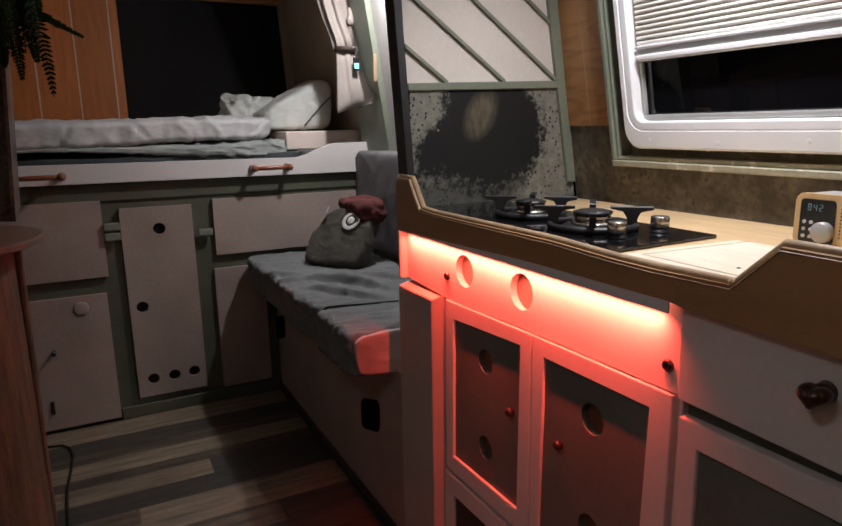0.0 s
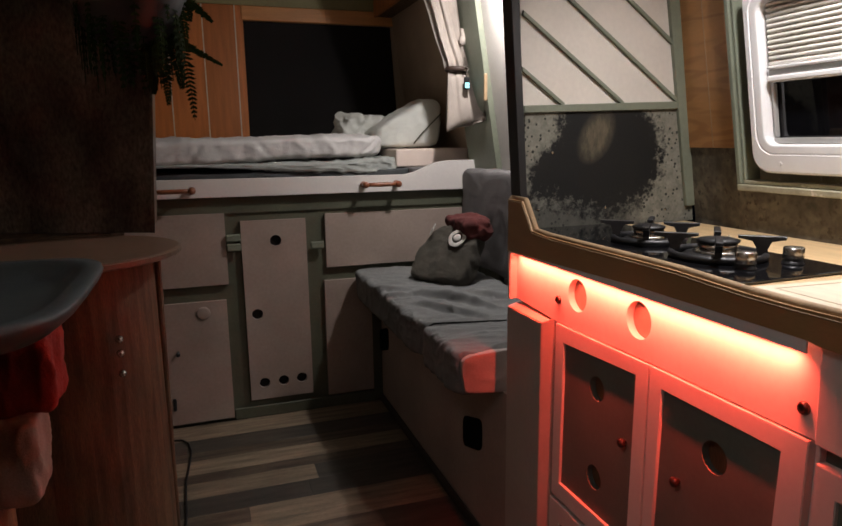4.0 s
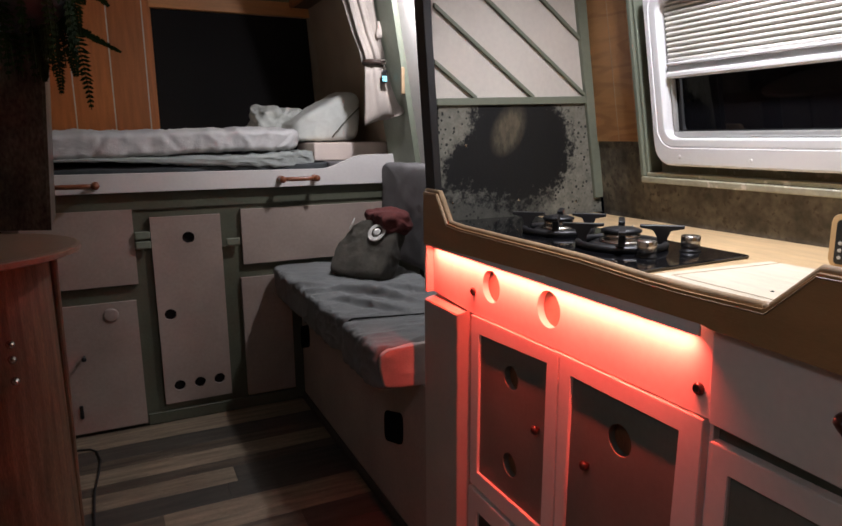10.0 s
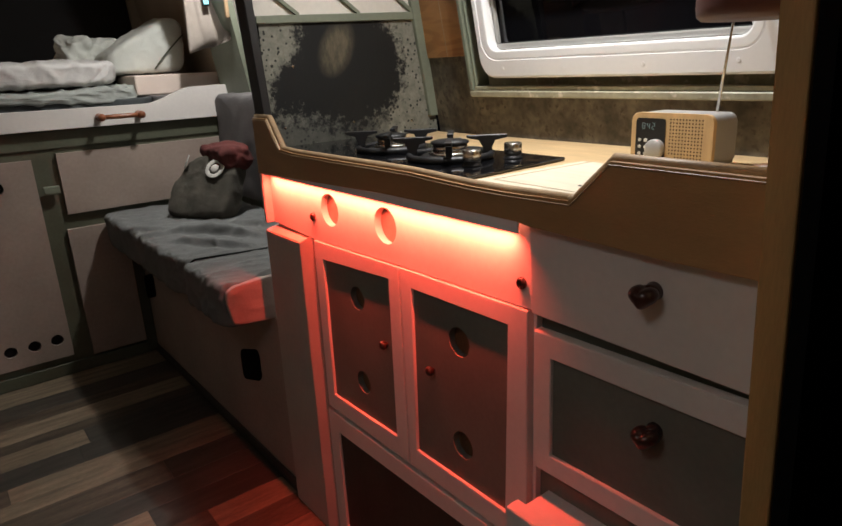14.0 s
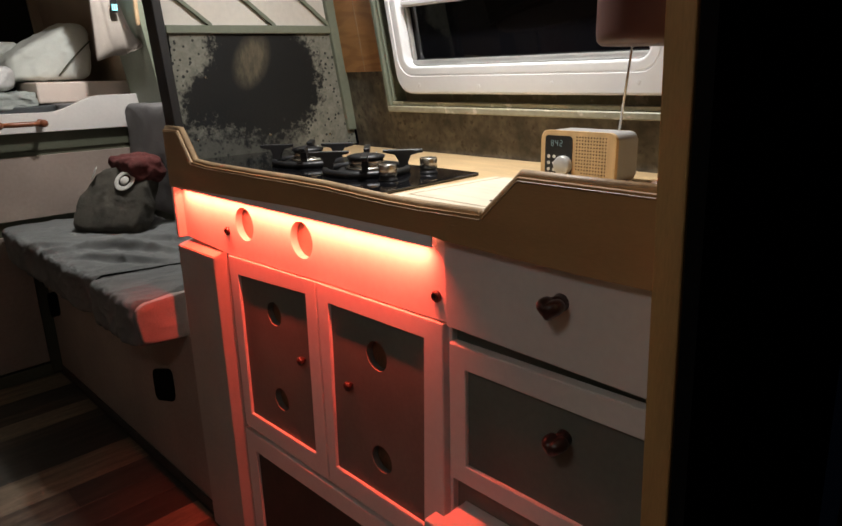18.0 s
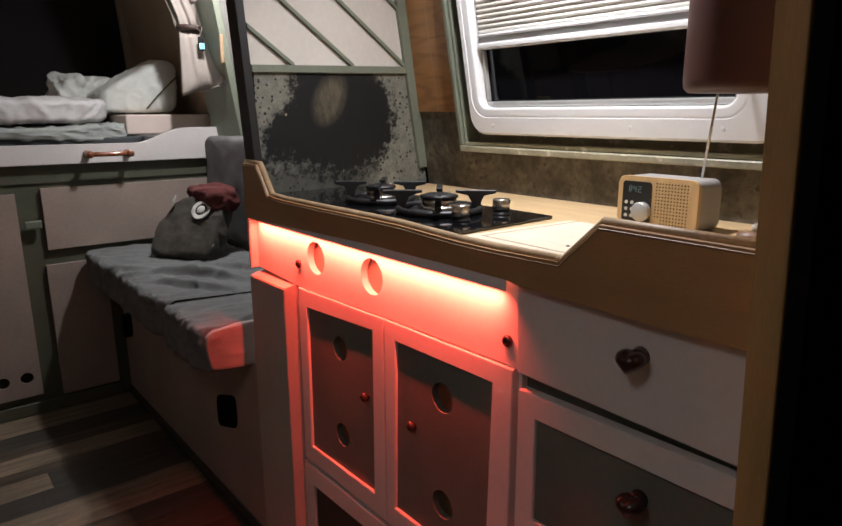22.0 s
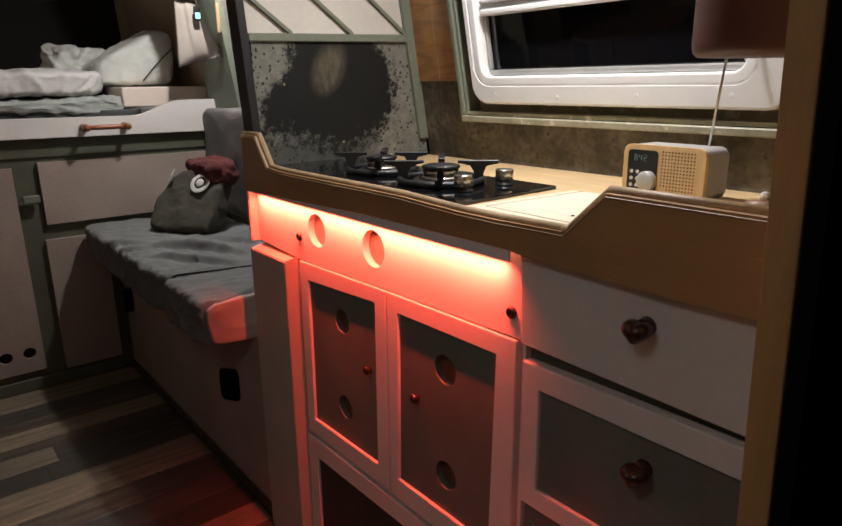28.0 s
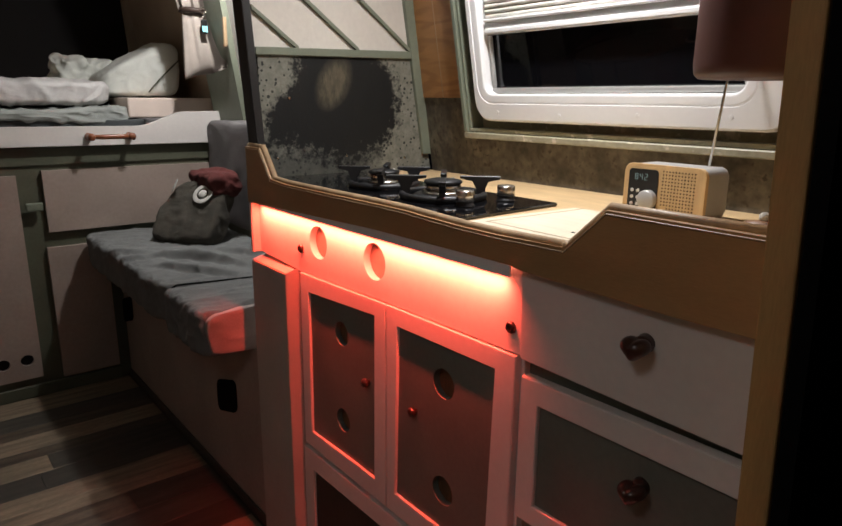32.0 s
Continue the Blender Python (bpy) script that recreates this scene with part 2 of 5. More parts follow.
PILLOW = material("pale_green_pillowcase", (0.72, 0.73, 0.67), 0.9, 0.09, 9, 0.4, 300)
FOAM = material("pale_pink_box", (0.74, 0.62, 0.54), 0.8, 0.06, 9, 0.2, 200)
CURTAIN = material("cream_curtain_linen", (0.43, 0.375, 0.325), 0.9, 0.10, 14, 0.5, 400)
TANWALL = material("tan_wall_lining", (0.46, 0.36, 0.26), 0.8, 0.08, 6, 0.3, 120)
OFFWHITE = material("off_white_wall_panel", (0.50, 0.475, 0.43), 0.6, 0.06, 5, 0.25, 90)
CEILING = material("ceiling_lining", (0.62, 0.60, 0.52), 0.8, 0.05, 5, 0.25, 90)
DARKCAB = material("dark_cabinet_veneer", (0.15, 0.125, 0.095), 0.3, 0.85, 4, 0.15, 90, stretch=(1.5, 1.5, 0.8))
HEADERWOOD = material("pale_orange_pine", (0.80, 0.36, 0.12), 0.4, 0.12, 7, 0.15, 120, stretch=(0.7, 7, 7), coat=0.2)
SLATE = material("dark_teal_basin_enamel", (0.055, 0.070, 0.073), 0.6, 0.15, 7, 0.1, 90)
SHELFTOP = material("brown_shelf_laminate", (0.17, 0.105, 0.07), 0.4, 0.15, 7, 0.1, 90)
RAGCLOTH = material("beige_cotton", (0.30, 0.23, 0.18), 0.9, 0.15, 14, 0.5, 300)
REDCLOTH = material("red_towel", (0.22, 0.020, 0.010), 0.95, 0.15, 20, 0.8, 200)
MAROON = material("maroon_enamel", (0.068, 0.019, 0.013), 0.50, 0.12, 8, 0.05, 100)
LEAF = material("fern_leaf", (0.016, 0.036, 0.008), 0.9, 0.3, 40, 0.2, 200, per_object=0.3)
POT = material("dark_pot_glaze", (0.015, 0.014, 0.014), 0.5, 0.15, 12, 0.1, 100)
NIGHT = material("night_glass", (0.004, 0.004, 0.005), 0.03, 0.1, 3, 0.0, 50)
NIGHTBLIND = material("dark_window_cover", (0.010, 0.008, 0.007), 0.9, 0.2, 3, 0.3, 200)
# near-black with shade put into the colour: cab side, finger holes, pad seam
SHADEBLACK = material("blackout_cloth", (0.006, 0.006, 0.006), 0.95, 0.1, 3, 0.3, 200)
SHADEBLACK.node_tree.nodes["Principled BSDF"].inputs["Specular IOR Level"].default_value = 0.05
DARKCAB.node_tree.nodes["Principled BSDF"].inputs["Specular IOR Level"].default_value = 0.08
LEAF.node_tree.nodes["Principled BSDF"].inputs["Specular IOR Level"].default_value = 0.1
BRASS = material("aged_brass", (0.30, 0.19, 0.07), 0.35, 0.15, 30, 0.1, 200, metal=1.0)
STRAPGAP = material("brown_leather_strap", (0.055, 0.03, 0.02), 0.6, 0.2, 30, 0.4, 200)
FRIEZE = material("pale_wood_frieze", (0.42, 0.29, 0.15), 0.5, 0.15, 8, 0.15, 90, stretch=(1, 6, 6))
CABLE = material("black_cable", (0.01, 0.01, 0.01), 0.5, 0.1, 20, 0.1, 100)
LCD = glowing("cyan_display", (0.30, 0.75, 0.80), 1.3)
DIGIT = glowing("display_digits", (0.20, 0.32, 0.35), 0.015)
LAMPGLOW = glowing("lamp_diffuser", (1.0, 0.88, 0.74), 3.0)
REDGLOW = glowing("red_strip_diodes", (1.0, 0.25, 0.15), 6.0)


def smoked_plate():
    """Grey spotted metal plate, burnt black over the middle, with a rubbed olive oval."""
    m = material("smoked_metal_plate", (0.24, 0.235, 0.19), 0.6, 0.22, 60, 0.2, 150)
    n, l = m.node_tree.nodes, m.node_tree.links
    bsdf = n["Principled BSDF"]
    bsdf.inputs["Specular IOR Level"].default_value = 0.25
    base = bsdf.inputs["Base Color"].links[0].from_socket
    co = n["Texture Coordinate"].outputs["Object"]
    sep = n.new("ShaderNodeSeparateXYZ")
    l.new(co, sep.inputs[0])

    def calc(op, *args):
        node = n.new("ShaderNodeMath")
        node.operation = op
        for i, v in enumerate(args):
            if isinstance(v, (int, float)):
                node.inputs[i].default_value = v
            else:
                l.new(v, node.inputs[i])
        return node.outputs[0]

    def speck(scale, detail=8, rough=0.7, stretch=None):
        t = n.new("ShaderNodeTexNoise")
        t.inputs["Scale"].default_value, t.inputs["Detail"].default_value, t.inputs["Roughness"].default_value = scale, detail, rough
        if stretch:
            mp = n.new("ShaderNodeMapping")
            mp.inputs["Scale"].default_value = stretch
            l.new(co, mp.inputs[0])
            l.new(mp.outputs[0], t.inputs["Vector"])
        else:
            l.new(co, t.inputs["Vector"])
        return t.outputs["Fac"]

    def ramp(value, lo, hi):
        mr = n.new("ShaderNodeMapRange")
        mr.inputs["From Min"].default_value, mr.inputs["From Max"].default_value = lo, hi
        l.new(value, mr.inputs["Value"])
        return mr.outputs[0]

    def blend(fac, a, colour):
        mx = n.new("ShaderNodeMix")
        mx.data_type = "RGBA"
        l.new(fac, mx.inputs["Factor"])
        l.new(a, mx.inputs["A"])
        mx.inputs["B"].default_value = (*colour, 1)
        return mx.outputs["Result"]

    x, z = sep.outputs["X"], sep.outputs["Z"]

    def oval(cx, cz, rx, rz, tilt=0.0):
        return calc("SQRT", calc("ADD", calc("POWER", calc("DIVIDE", calc("SUBTRACT", calc("MULTIPLY_ADD", calc("SUBTRACT", z, cz), -tilt, x), cx), rx), 2.0), calc("POWER", calc("DIVIDE", calc("SUBTRACT", z, cz), rz), 2.0)))

    # how far outside the burnt patch, in metres
    left = calc("SUBTRACT", calc("MINIMUM", 0.738, calc("MAXIMUM", 0.664, calc("MULTIPLY_ADD", z, 1.1, -0.474))), x)
    right = calc("MULTIPLY", calc("SUBTRACT", oval(0.80, 1.055, 0.222, 0.165), 1.0), 0.18)
    middle = calc("MAXIMUM", calc("SUBTRACT", 1.0, calc("DIVIDE", calc("ABSOLUTE", calc("SUBTRACT", x, 0.865)), 0.15)), 0.0)
    low = calc("SUBTRACT", calc("MULTIPLY", calc("SUBTRACT", 0.960, z), 0.55), calc("MULTIPLY", middle, 0.026))
    out = calc("MAXIMUM", calc("MAXIMUM", left, right), low)
    ragged = calc("MULTIPLY_ADD", speck(55), 0.14, calc("SUBTRACT", out, 0.070))
    vor = n.new("ShaderNodeTexVoronoi")
    vor.inputs["Scale"].default_value = 95
    l.new(co, vor.inputs["Vector"])
    chance = n.new("ShaderNodeSeparateColor")
    l.new(vor.outputs["Color"], chance.inputs[0])
    dots = ramp(calc("SUBTRACT", vor.outputs["Distance"], calc("MULTIPLY", chance.outputs[0], 0.36)), 0.04, -0.02)
    colour = blend(dots, base, (0.028, 0.028, 0.025))
    grime = calc("MULTIPLY", calc("MULTIPLY", ramp(calc("MULTIPLY_ADD", speck(120), 0.10, z), 1.036, 0.985), 0.70), ramp(calc("MULTIPLY_ADD", speck(60), 0.10, x), 1.03, 0.98))
    colour = blend(grime, colour, (0.035, 0.036, 0.033))
    colour = blend(ramp(ragged, 0.012, -0.010), colour, (0.0115, 0.0115, 0.0112))
    rub = calc("MULTIPLY", ramp(oval(0.837, 1.102, 0.046, 0.060, 0.30), 1.10, 0.55), ramp(speck(90, 8, 0.75, (1.0, 1.0, 0.35)), 0.20, 0.85))
    colour = blend(rub, colour, (0.175, 0.148, 0.095))
    l.new(colour, bsdf.inputs["Base Color"])
    return m


SMOKED = smoked_plate()

# ---- mesh helpers ----
BASE = {}


def thing(name, at, label, category, group="", kind=""):
    ob = new(name)
    ob.location = at
    ob.empty_display_size = 0.05
    BASE[ob] = Vector(at)
    return tagged(ob, label, category, group, kind)


def link_mesh(name, bm, mat, smooth=False):
    bmesh.ops.recalc_face_normals(bm, faces=bm.faces)
    me = bpy.data.meshes.new(name)
    bm.to_mesh(me)
    bm.free()
    me.materials.append(mat)
    if smooth:
        for p in me.polygons:
            p.use_smooth = True
    return new(name, me)


def part(name, bm, mat, parent, label="", smooth=False):
    ob = link_mesh(name, bm, mat, smooth)
    ob.parent = parent
    ob.matrix_parent_inverse = Matrix.Translation(-BASE[parent])
    BASE[ob] = Vector((0, 0, 0))
    return tagged(ob, label) if label else ob


def single(name, bm, mat, label, category, kind="", group="", smooth=False):
    ob = link_mesh(name, bm, mat, smooth)
    BASE[ob] = Vector((0, 0, 0))
    return tagged(ob, label, category, group, kind)


def box(x0, x1, y0, y1, z0, z1, bevel=0.0, segments=2, bm=None):
    b = bmesh.new()
    bmesh.ops.create_cube(b, size=1)
    for v in b.verts:
        v.co = Vector(((x0 + x1) / 2 + v.co.x * (x1 - x0), (y0 + y1) / 2 + v.co.y * (y1 - y0), (z0 + z1) / 2 + v.co.z * (z1 - z0)))
    if bevel:
        bmesh.ops.bevel(b, geom=b.edges[:], offset=bevel, segments=segments, profile=0.5, affect="EDGES")
    return merge(bm, b)


def merge(bm, b):
    if bm is None:
        return b
    me = bpy.data.meshes.new("tmp")
    b.to_mesh(me)
    b.free()
    bm.from_mesh(me)
    bpy.data.meshes.remove(me)
    return bm


def prism(points, axis, a, b, bevel=0.0):
    """Extrude a 2D outline along an axis from a to b. axis x: points are (y, z); y: (x, z); z: (x, y)."""
    put = {"x": lambda p, s: (s, p[0], p[1]), "y": lambda p, s: (p[0], s, p[1]), "z": lambda p, s: (p[0], p[1], s)}[axis]
    bm = bmesh.new()
    lo, hi = [bm.verts.new(put(p, a)) for p in points], [bm.verts.new(put(p, b)) for p in points]
    bm.faces.new(lo)
    bm.faces.new(hi[::-1])
    for i in range(len(points)):
        j = (i + 1) % len(points)
        bm.faces.new((lo[i], lo[j], hi[j], hi[i]))
    if bevel:
        bmesh.ops.bevel(bm, geom=bm.edges[:], offset=bevel, segments=1, affect="EDGES")
    return bm


def holed(axis, a, b, u0, u1, v0, v1, holes, steps=28, shape=None):
    """A board with round holes through it, lying across an axis."""
    put = {"x": lambda u, v: (a, u, v), "y": lambda u, v: (u, a, v), "z": lambda u, v: (u, v, a)}[axis]
    bm = bmesh.new()
    loops = [shape or [(u0, v0), (u1, v0), (u1, v1), (u0, v1)]]
    loops += [[(u + r * math.cos(2 * math.pi * k / steps), v + r * math.sin(2 * math.pi * k / steps)) for k in range(steps)] for u, v, r in holes]
    edges = []
    for loop in loops:
        vs = [bm.verts.new(put(*p)) for p in loop]
        edges += [bm.edges.new((vs[i], vs[(i + 1) % len(vs)])) for i in range(len(vs))]
    bmesh.ops.triangle_fill(bm, use_beauty=True, use_dissolve=False, edges=edges)
    out = bmesh.ops.extrude_face_region(bm, geom=bm.faces[:])
    step = {"x": (b - a, 0, 0), "y": (0, b - a, 0), "z": (0, 0, b - a)}[axis]
    bmesh.ops.translate(bm, vec=step, verts=[g for g in out["geom"] if isinstance(g, bmesh.types.BMVert)])
    return bm


def lathe(profile, at, axis=(0, 0, 1), steps=24, bm=None):
    """Turn (radius, height) pairs about an axis through at."""
    b = bmesh.new()
    rings = []
    for r, h in profile:
        rings.append([b.verts.new((r * math.cos(2 * math.pi * k / steps), r * math.sin(2 * math.pi * k / steps), h)) for k in range(steps)])
    for r0, r1 in zip(rings, rings[1:]):
        for k in range(steps):
            b.faces.new((r0[k], r0[(k + 1) % steps], r1[(k + 1) % steps], r1[k]))
    b.faces.new(rings[0][::-1])
    b.faces.new(rings[-1])
    turn = Vector((0, 0, 1)).rotation_difference(Vector(axis)).to_matrix().to_4x4()
    b.transform(Matrix.Translation(at) @ turn)
    return merge(bm, b)


def tube(points, radius, steps=10, bm=None, cap=True):
    b = bmesh.new()
    pts = [Vector(p) for p in points]
    rings = []
    for i, p in enumerate(pts):
        way = (pts[min(i + 1, len(pts) - 1)] - pts[max(i - 1, 0)]).normalized()
        side = way.orthogonal().normalized() if i == 0 else (side - way * side.dot(way)).normalized()
        up = way.cross(side)
        r = radius[i] if isinstance(radius, (list, tuple)) else radius
        rings.append([b.verts.new(p + r * (side * math.cos(2 * math.pi * k / steps) + up * math.sin(2 * math.pi * k / steps))) for k in range(steps)])
    for r0, r1 in zip(rings, rings[1:]):
        for k in range(steps):
            b.faces.new((r0[k], r0[(k + 1) % steps], r1[(k + 1) % steps], r1[k]))
    if cap:
        b.faces.new(rings[0][::-1])
        b.faces.new(rings[-1])
    return merge(bm, b)


def soft_block(x0, x1, y0, y1, z0, z1, power=0.28, wrinkle=0.006, freq=9.0, res=26, seed=0.0, turn=None, centre=None):
    """A cushion or quilt: a rounded block with creases."""
    bm = bmesh.new()
    bmesh.ops.create_cube(bm, size=2)
    bmesh.ops.subdivide_edges(bm, edges=bm.edges[:], cuts=res, use_grid_fill=True)
    hx, hy, hz = (x1 - x0) / 2, (y1 - y0) / 2, (z1 - z0) / 2
    mid = Vector(((x0 + x1) / 2, (y0 + y1) / 2, (z0 + z1) / 2))
    for v in bm.verts:
        c = v.co.copy()
        p = 2 / power
        s = (abs(c.x) ** p + abs(c.y) ** p + abs(c.z) ** p) ** (1 / p)
        d = Vector((c.x / s * hx, c.y / s * hy, c.z / s * hz))
        q = (d + mid) * freq + Vector((seed, seed, seed))
        d += d.normalized() * wrinkle * (noise.noise(q) + 0.5 * noise.noise(q * 2.3)) * 2
        v.co = d
    if turn:
        bm.transform(Euler([radians(a) for a in turn]).to_matrix().to_4x4())
    bm.transform(Matrix.Translation(mid if centre is None else Vector(centre)))
    return bm


def crumple(bm, amount, freq=(8, 8, 8), seed=0.0, sharp=3.0, where=None):
    """Push cloth out along its normals into thin wandering folds."""
    bm.normal_update()
    moves = []
    for v in bm.verts:
        p = Vector((v.co.x * freq[0], v.co.y * freq[1], v.co.z * freq[2])) + Vector((seed, seed * 1.7, -seed))
        p += 0.6 * Vector((noise.noise(p * 0.5), noise.noise(p * 0.5 + Vector((7, 3, 1))), noise.noise(p * 0.5 + Vector((2, 9, 4)))))
        fold = max(0.0, 1 - 1.6 * abs(noise.noise(p))) ** sharp + 0.45 * max(0.0, 1 - 1.6 * abs(noise.noise(p * 2.1 + Vector((3, 1, 8))))) ** sharp
        moves.append(v.normal * amount * (fold - 0.3) * (where(v.co) if where else 1.0))
    for v, m in zip(bm.verts, moves):
        v.co += m
    return bm


# ---- shell of the van ----
XL, YR, YF, ZC = -0.78, 3.50, -1.30, 1.86
KX = 0.634


def wall_x(z):
    return 1.236 - 0.155 * max(z, 0.90)


def wall_piece(y0, y1, z0, z1, proud=0.0, thick=0.03):
    """A slab on the leaning side wall."""
    zs = [z for z in (z0, 0.90, z1) if z0 <= z <= z1]
    zs = sorted(set(zs))
    front = [(wall_x(z) - proud, z) for z in zs]
    back = [(wall_x(z) - proud + thick, z) for z in reversed(zs)]
    return prism(front + back, "y", y0, y1)


def structure(name, bm, mat, label, category, smooth=False):
    return single(name, bm, mat, label, category, "structure", "", smooth)


floor = structure("floor", box(XL, 1.10, YF, YR, -0.05, -0.004), DARKPANE, "dark underlay below the grey wood-look plank floor", "floor")
structure("ceiling", box(XL - 0.05, 1.15, YF, YR + 0.05, ZC, ZC + 0.04), CEILING, "pale lined van ceiling", "ceiling")
structure("wall_left", box(XL - 0.05, XL, YF, YR, 0, ZC), TANWALL, "tan lined side wall of the van", "wall")
structure("wall_front", box(XL, 1.15, YF - 0.05, YF, 0, ZC), POT, "dark bulkhead curtain before the cab", "wall")
# side wall by the kitchen, with the window opening
WY0, WY1, WZ0, WZ1 = 0.33, 1.105, 1.005, 1.455
wall = thing("wall_right", (1.1, 0.7, 0), "speckled and wood-lined leaning side wall of the van", "wall", kind="structure")
def bowed(bm):
    """The body side swings outward past the window."""
    for v in bm.verts:
        v.co.x += 0.15 * max(0, v.co.y - WY1)
        v.co.y += 0.04 * (v.co.z - 1.06)
    return bm


part("backsplash", wall_piece(0.21, WY1, 0.0, WZ0), SPECKLE, wall, "speckled stone-look backsplash")
part("backsplash_side", bowed(wall_piece(WY1, 1.305, 0.0, 1.073)), SPECKLE, wall)
part("upper_lining", wall_piece(0.21, 1.30, WZ1, ZC), TANWALL, wall)
part("front_lining", wall_piece(0.21, WY0, WZ0, WZ1), TANWALL, wall)
for y0, y1 in ((WY1, 1.2035), (1.206, 1.305)):
    part("wood_panel", bowed(wall_piece(y0, y1, 1.073, 1.70, 0.004)), PLYWOOD, wall, "brown plywood panel")
part("panel_joint", bowed(wall_piece(1.2035, 1.2055, 1.073, 1.70, 0.0045)), EDGEWOOD, wall, "pale joint line")
# the unlit depth past the partition is put into this wall's colour
structure("wall_right_cab", wall_piece(YF, 0.125, 0.0, ZC), SHADEBLACK, "dark lined side wall near the cab", "wall")
structure("wall_right_bench", wall_piece(1.335, 2.53, 0.0, ZC, 0.0), OFFWHITE, "off-white painted leaning wall panel above the bench", "wall")
structure("wall_right_bed", wall_piece(2.53, YR, 0.0, ZC, -0.02), TANWALL, "tan lined wall beside the bed", "wall")
structure("pillar_trim", wall_piece(2.315, 2.585, 0.0, ZC, 0.022, 0.04), GREEN, "sage green trim post at the end of the wall", "trim")

# rear wall with the dark opening
rear = thing("wall_rear", (0.1, YR, 0), "orange varnished pine boards round a dark opening", "wall", kind="structure")
part("lower_lining", box(XL, 1.12, YR, YR + 0.03, 0, 1.02), TANWALL, rear)
edges = [XL, -0.66, -0.48, -0.31, -0.149, 0.018, 0.174, 0.215]
for a, b in zip(edges, edges[1:]):
    part("board", box(a + 0.0015, b - 0.0015, YR - 0.012, YR + 0.02, 1.02, 1.7755, 0.003, 1), ORANGEWOOD, rear)
    if b < 0.2:
        part("groove", box(b - 0.0030, b + 0.0030, YR - 0.0135, YR + 0.01, 1.02, 1.7745, 0.001, 1), BOARDWOOD, rear, "pale joint strip between boards")
part("header_board", box(0.205, 1.12, YR - 0.02, YR + 0.02, 1.705, 1.775, 0.004, 1), HEADERWOOD, rear, "orange varnished header board")
part("frieze", box(XL, 1.12, YR - 0.010, YR + 0.02, 1.777, ZC), OLIVE, rear, "olive green painted frieze")
part("side_lining", prism([(1.03, 1.02), (1.14, 1.02), (1.14, 1.705), (0.985, 1.705)], "y", YR - 0.01, YR + 0.02), TANWALL, rear)
structure("window_rear", box(0.20, 1.03, YR + 0.03, YR + 0.04, 1.02, 1.705), NIGHTBLIND, "rear window blacked out at night", "window")

# ---- kitchen unit ----
def knob_round(at, r, parent, mat=CAPWOOD):
    return part("knob", lathe([(r * 0.45, 0), (r * 0.4, r * 0.7), (r * 0.9, r * 1.0), (r, r * 1.5), (r * 0.7, r * 1.95), (r * 0.2, r * 2.05)], at, (-1, 0, 0), 18), mat, parent, "small round wooden knob", True)


def heart_knob(at, s, parent):
    """A plump heart-shaped glazed knob on a short neck."""
    bm = bmesh.new()
    pts = []
    for k in range(40):
        a = 2 * math.pi * k / 40
        u = 16 * math.sin(a) ** 3
        v = 12 * math.cos(a) - 4.2 * math.cos(2 * a) - 1.6 * math.cos(3 * a) - math.cos(4 * a)
        u, v = 0.55 * u + 6.6 * math.sin(a), 0.6 * v + 5.2 * math.cos(a)
        pts.append((u / 30 * s, (v - 0.5) / 30 * s))
    rings = []
    for f, d in ((0.50, 0.009), (0.80, 0.011), (0.96, 0.015), (1.0, 0.020), (0.95, 0.025), (0.80, 0.030), (0.55, 0.0335), (0.28, 0.0352), (0.08, 0.0356)):
        rings.append([bm.verts.new((at[0] - d, at[1] + u * f, at[2] + v * f)) for u, v in pts])
    for r0, r1 in zip(rings, rings[1:]):
        for k in range(40):
            bm.faces.new((r0[k], r0[(k + 1) % 40], r1[(k + 1) % 40], r1[k]))
    bm.faces.new(rings[0])
    bm.faces.new(rings[-1][::-1])
    bm = lathe([(0.011, 0), (0.009, 0.006), (0.010, 0.014)], at, (-1, 0, 0), 16, bm)
    return part("knob", bm, KNOBRED, parent, "dark red glazed heart-shaped knob", True)


def mitre(e, a, b):
    """Whether an edge runs between an outer and an inner corner."""
    return all(min((Vector((v.co.y, v.co.z)) - Vector(q)).length for q in (a, b)) < 1e-5 for v in e.verts)


def framed_front(outer, inner, parent, pane_mat, holes=(), front=0.6345, back=0.653, name="door"):
    """A white frame of four mitred rails round a set-back panel; corners as (y, z) from the near foot round to the near top."""
    y0, y1 = min(p[0] for p in inner) - 0.012, max(p[0] for p in inner) + 0.012
    z0, z1 = min(p[1] for p in inner) - 0.012, max(p[1] for p in inner) + 0.012
    door = part(name, holed("x", front + 0.0056, back, y0, y1, z0, z1, holes), pane_mat, parent, "grey-green painted panel")
    for i, label in enumerate(("bottom_rail", "stile", "top_rail", "stile")):
        j = (i + 1) % 4
        bm = prism([outer[i], outer[j], inner[j], inner[i]], "x", front, back + 0.002)
        bmesh.ops.bevel(bm, geom=[e for e in bm.edges if all(v.co.x < front + 1e-4 for v in e.verts) and not (mitre(e, outer[i], inner[i]) or mitre(e, outer[j], inner[j]))], offset=0.0012, segments=2, affect="EDGES")
        part(label, bm, WHITE, door)
    if holes:
        part("cavity", box(back + 0.001, back + 0.012, y0 + 0.012, y1 - 0.012, z0 + 0.012, z1 - 0.012), UNITWOOD, door)
    return door


def corners(y0, y1, z0, z1):
    return [(y0, z0), (y1, z0), (y1, z1), (y0, z1)]


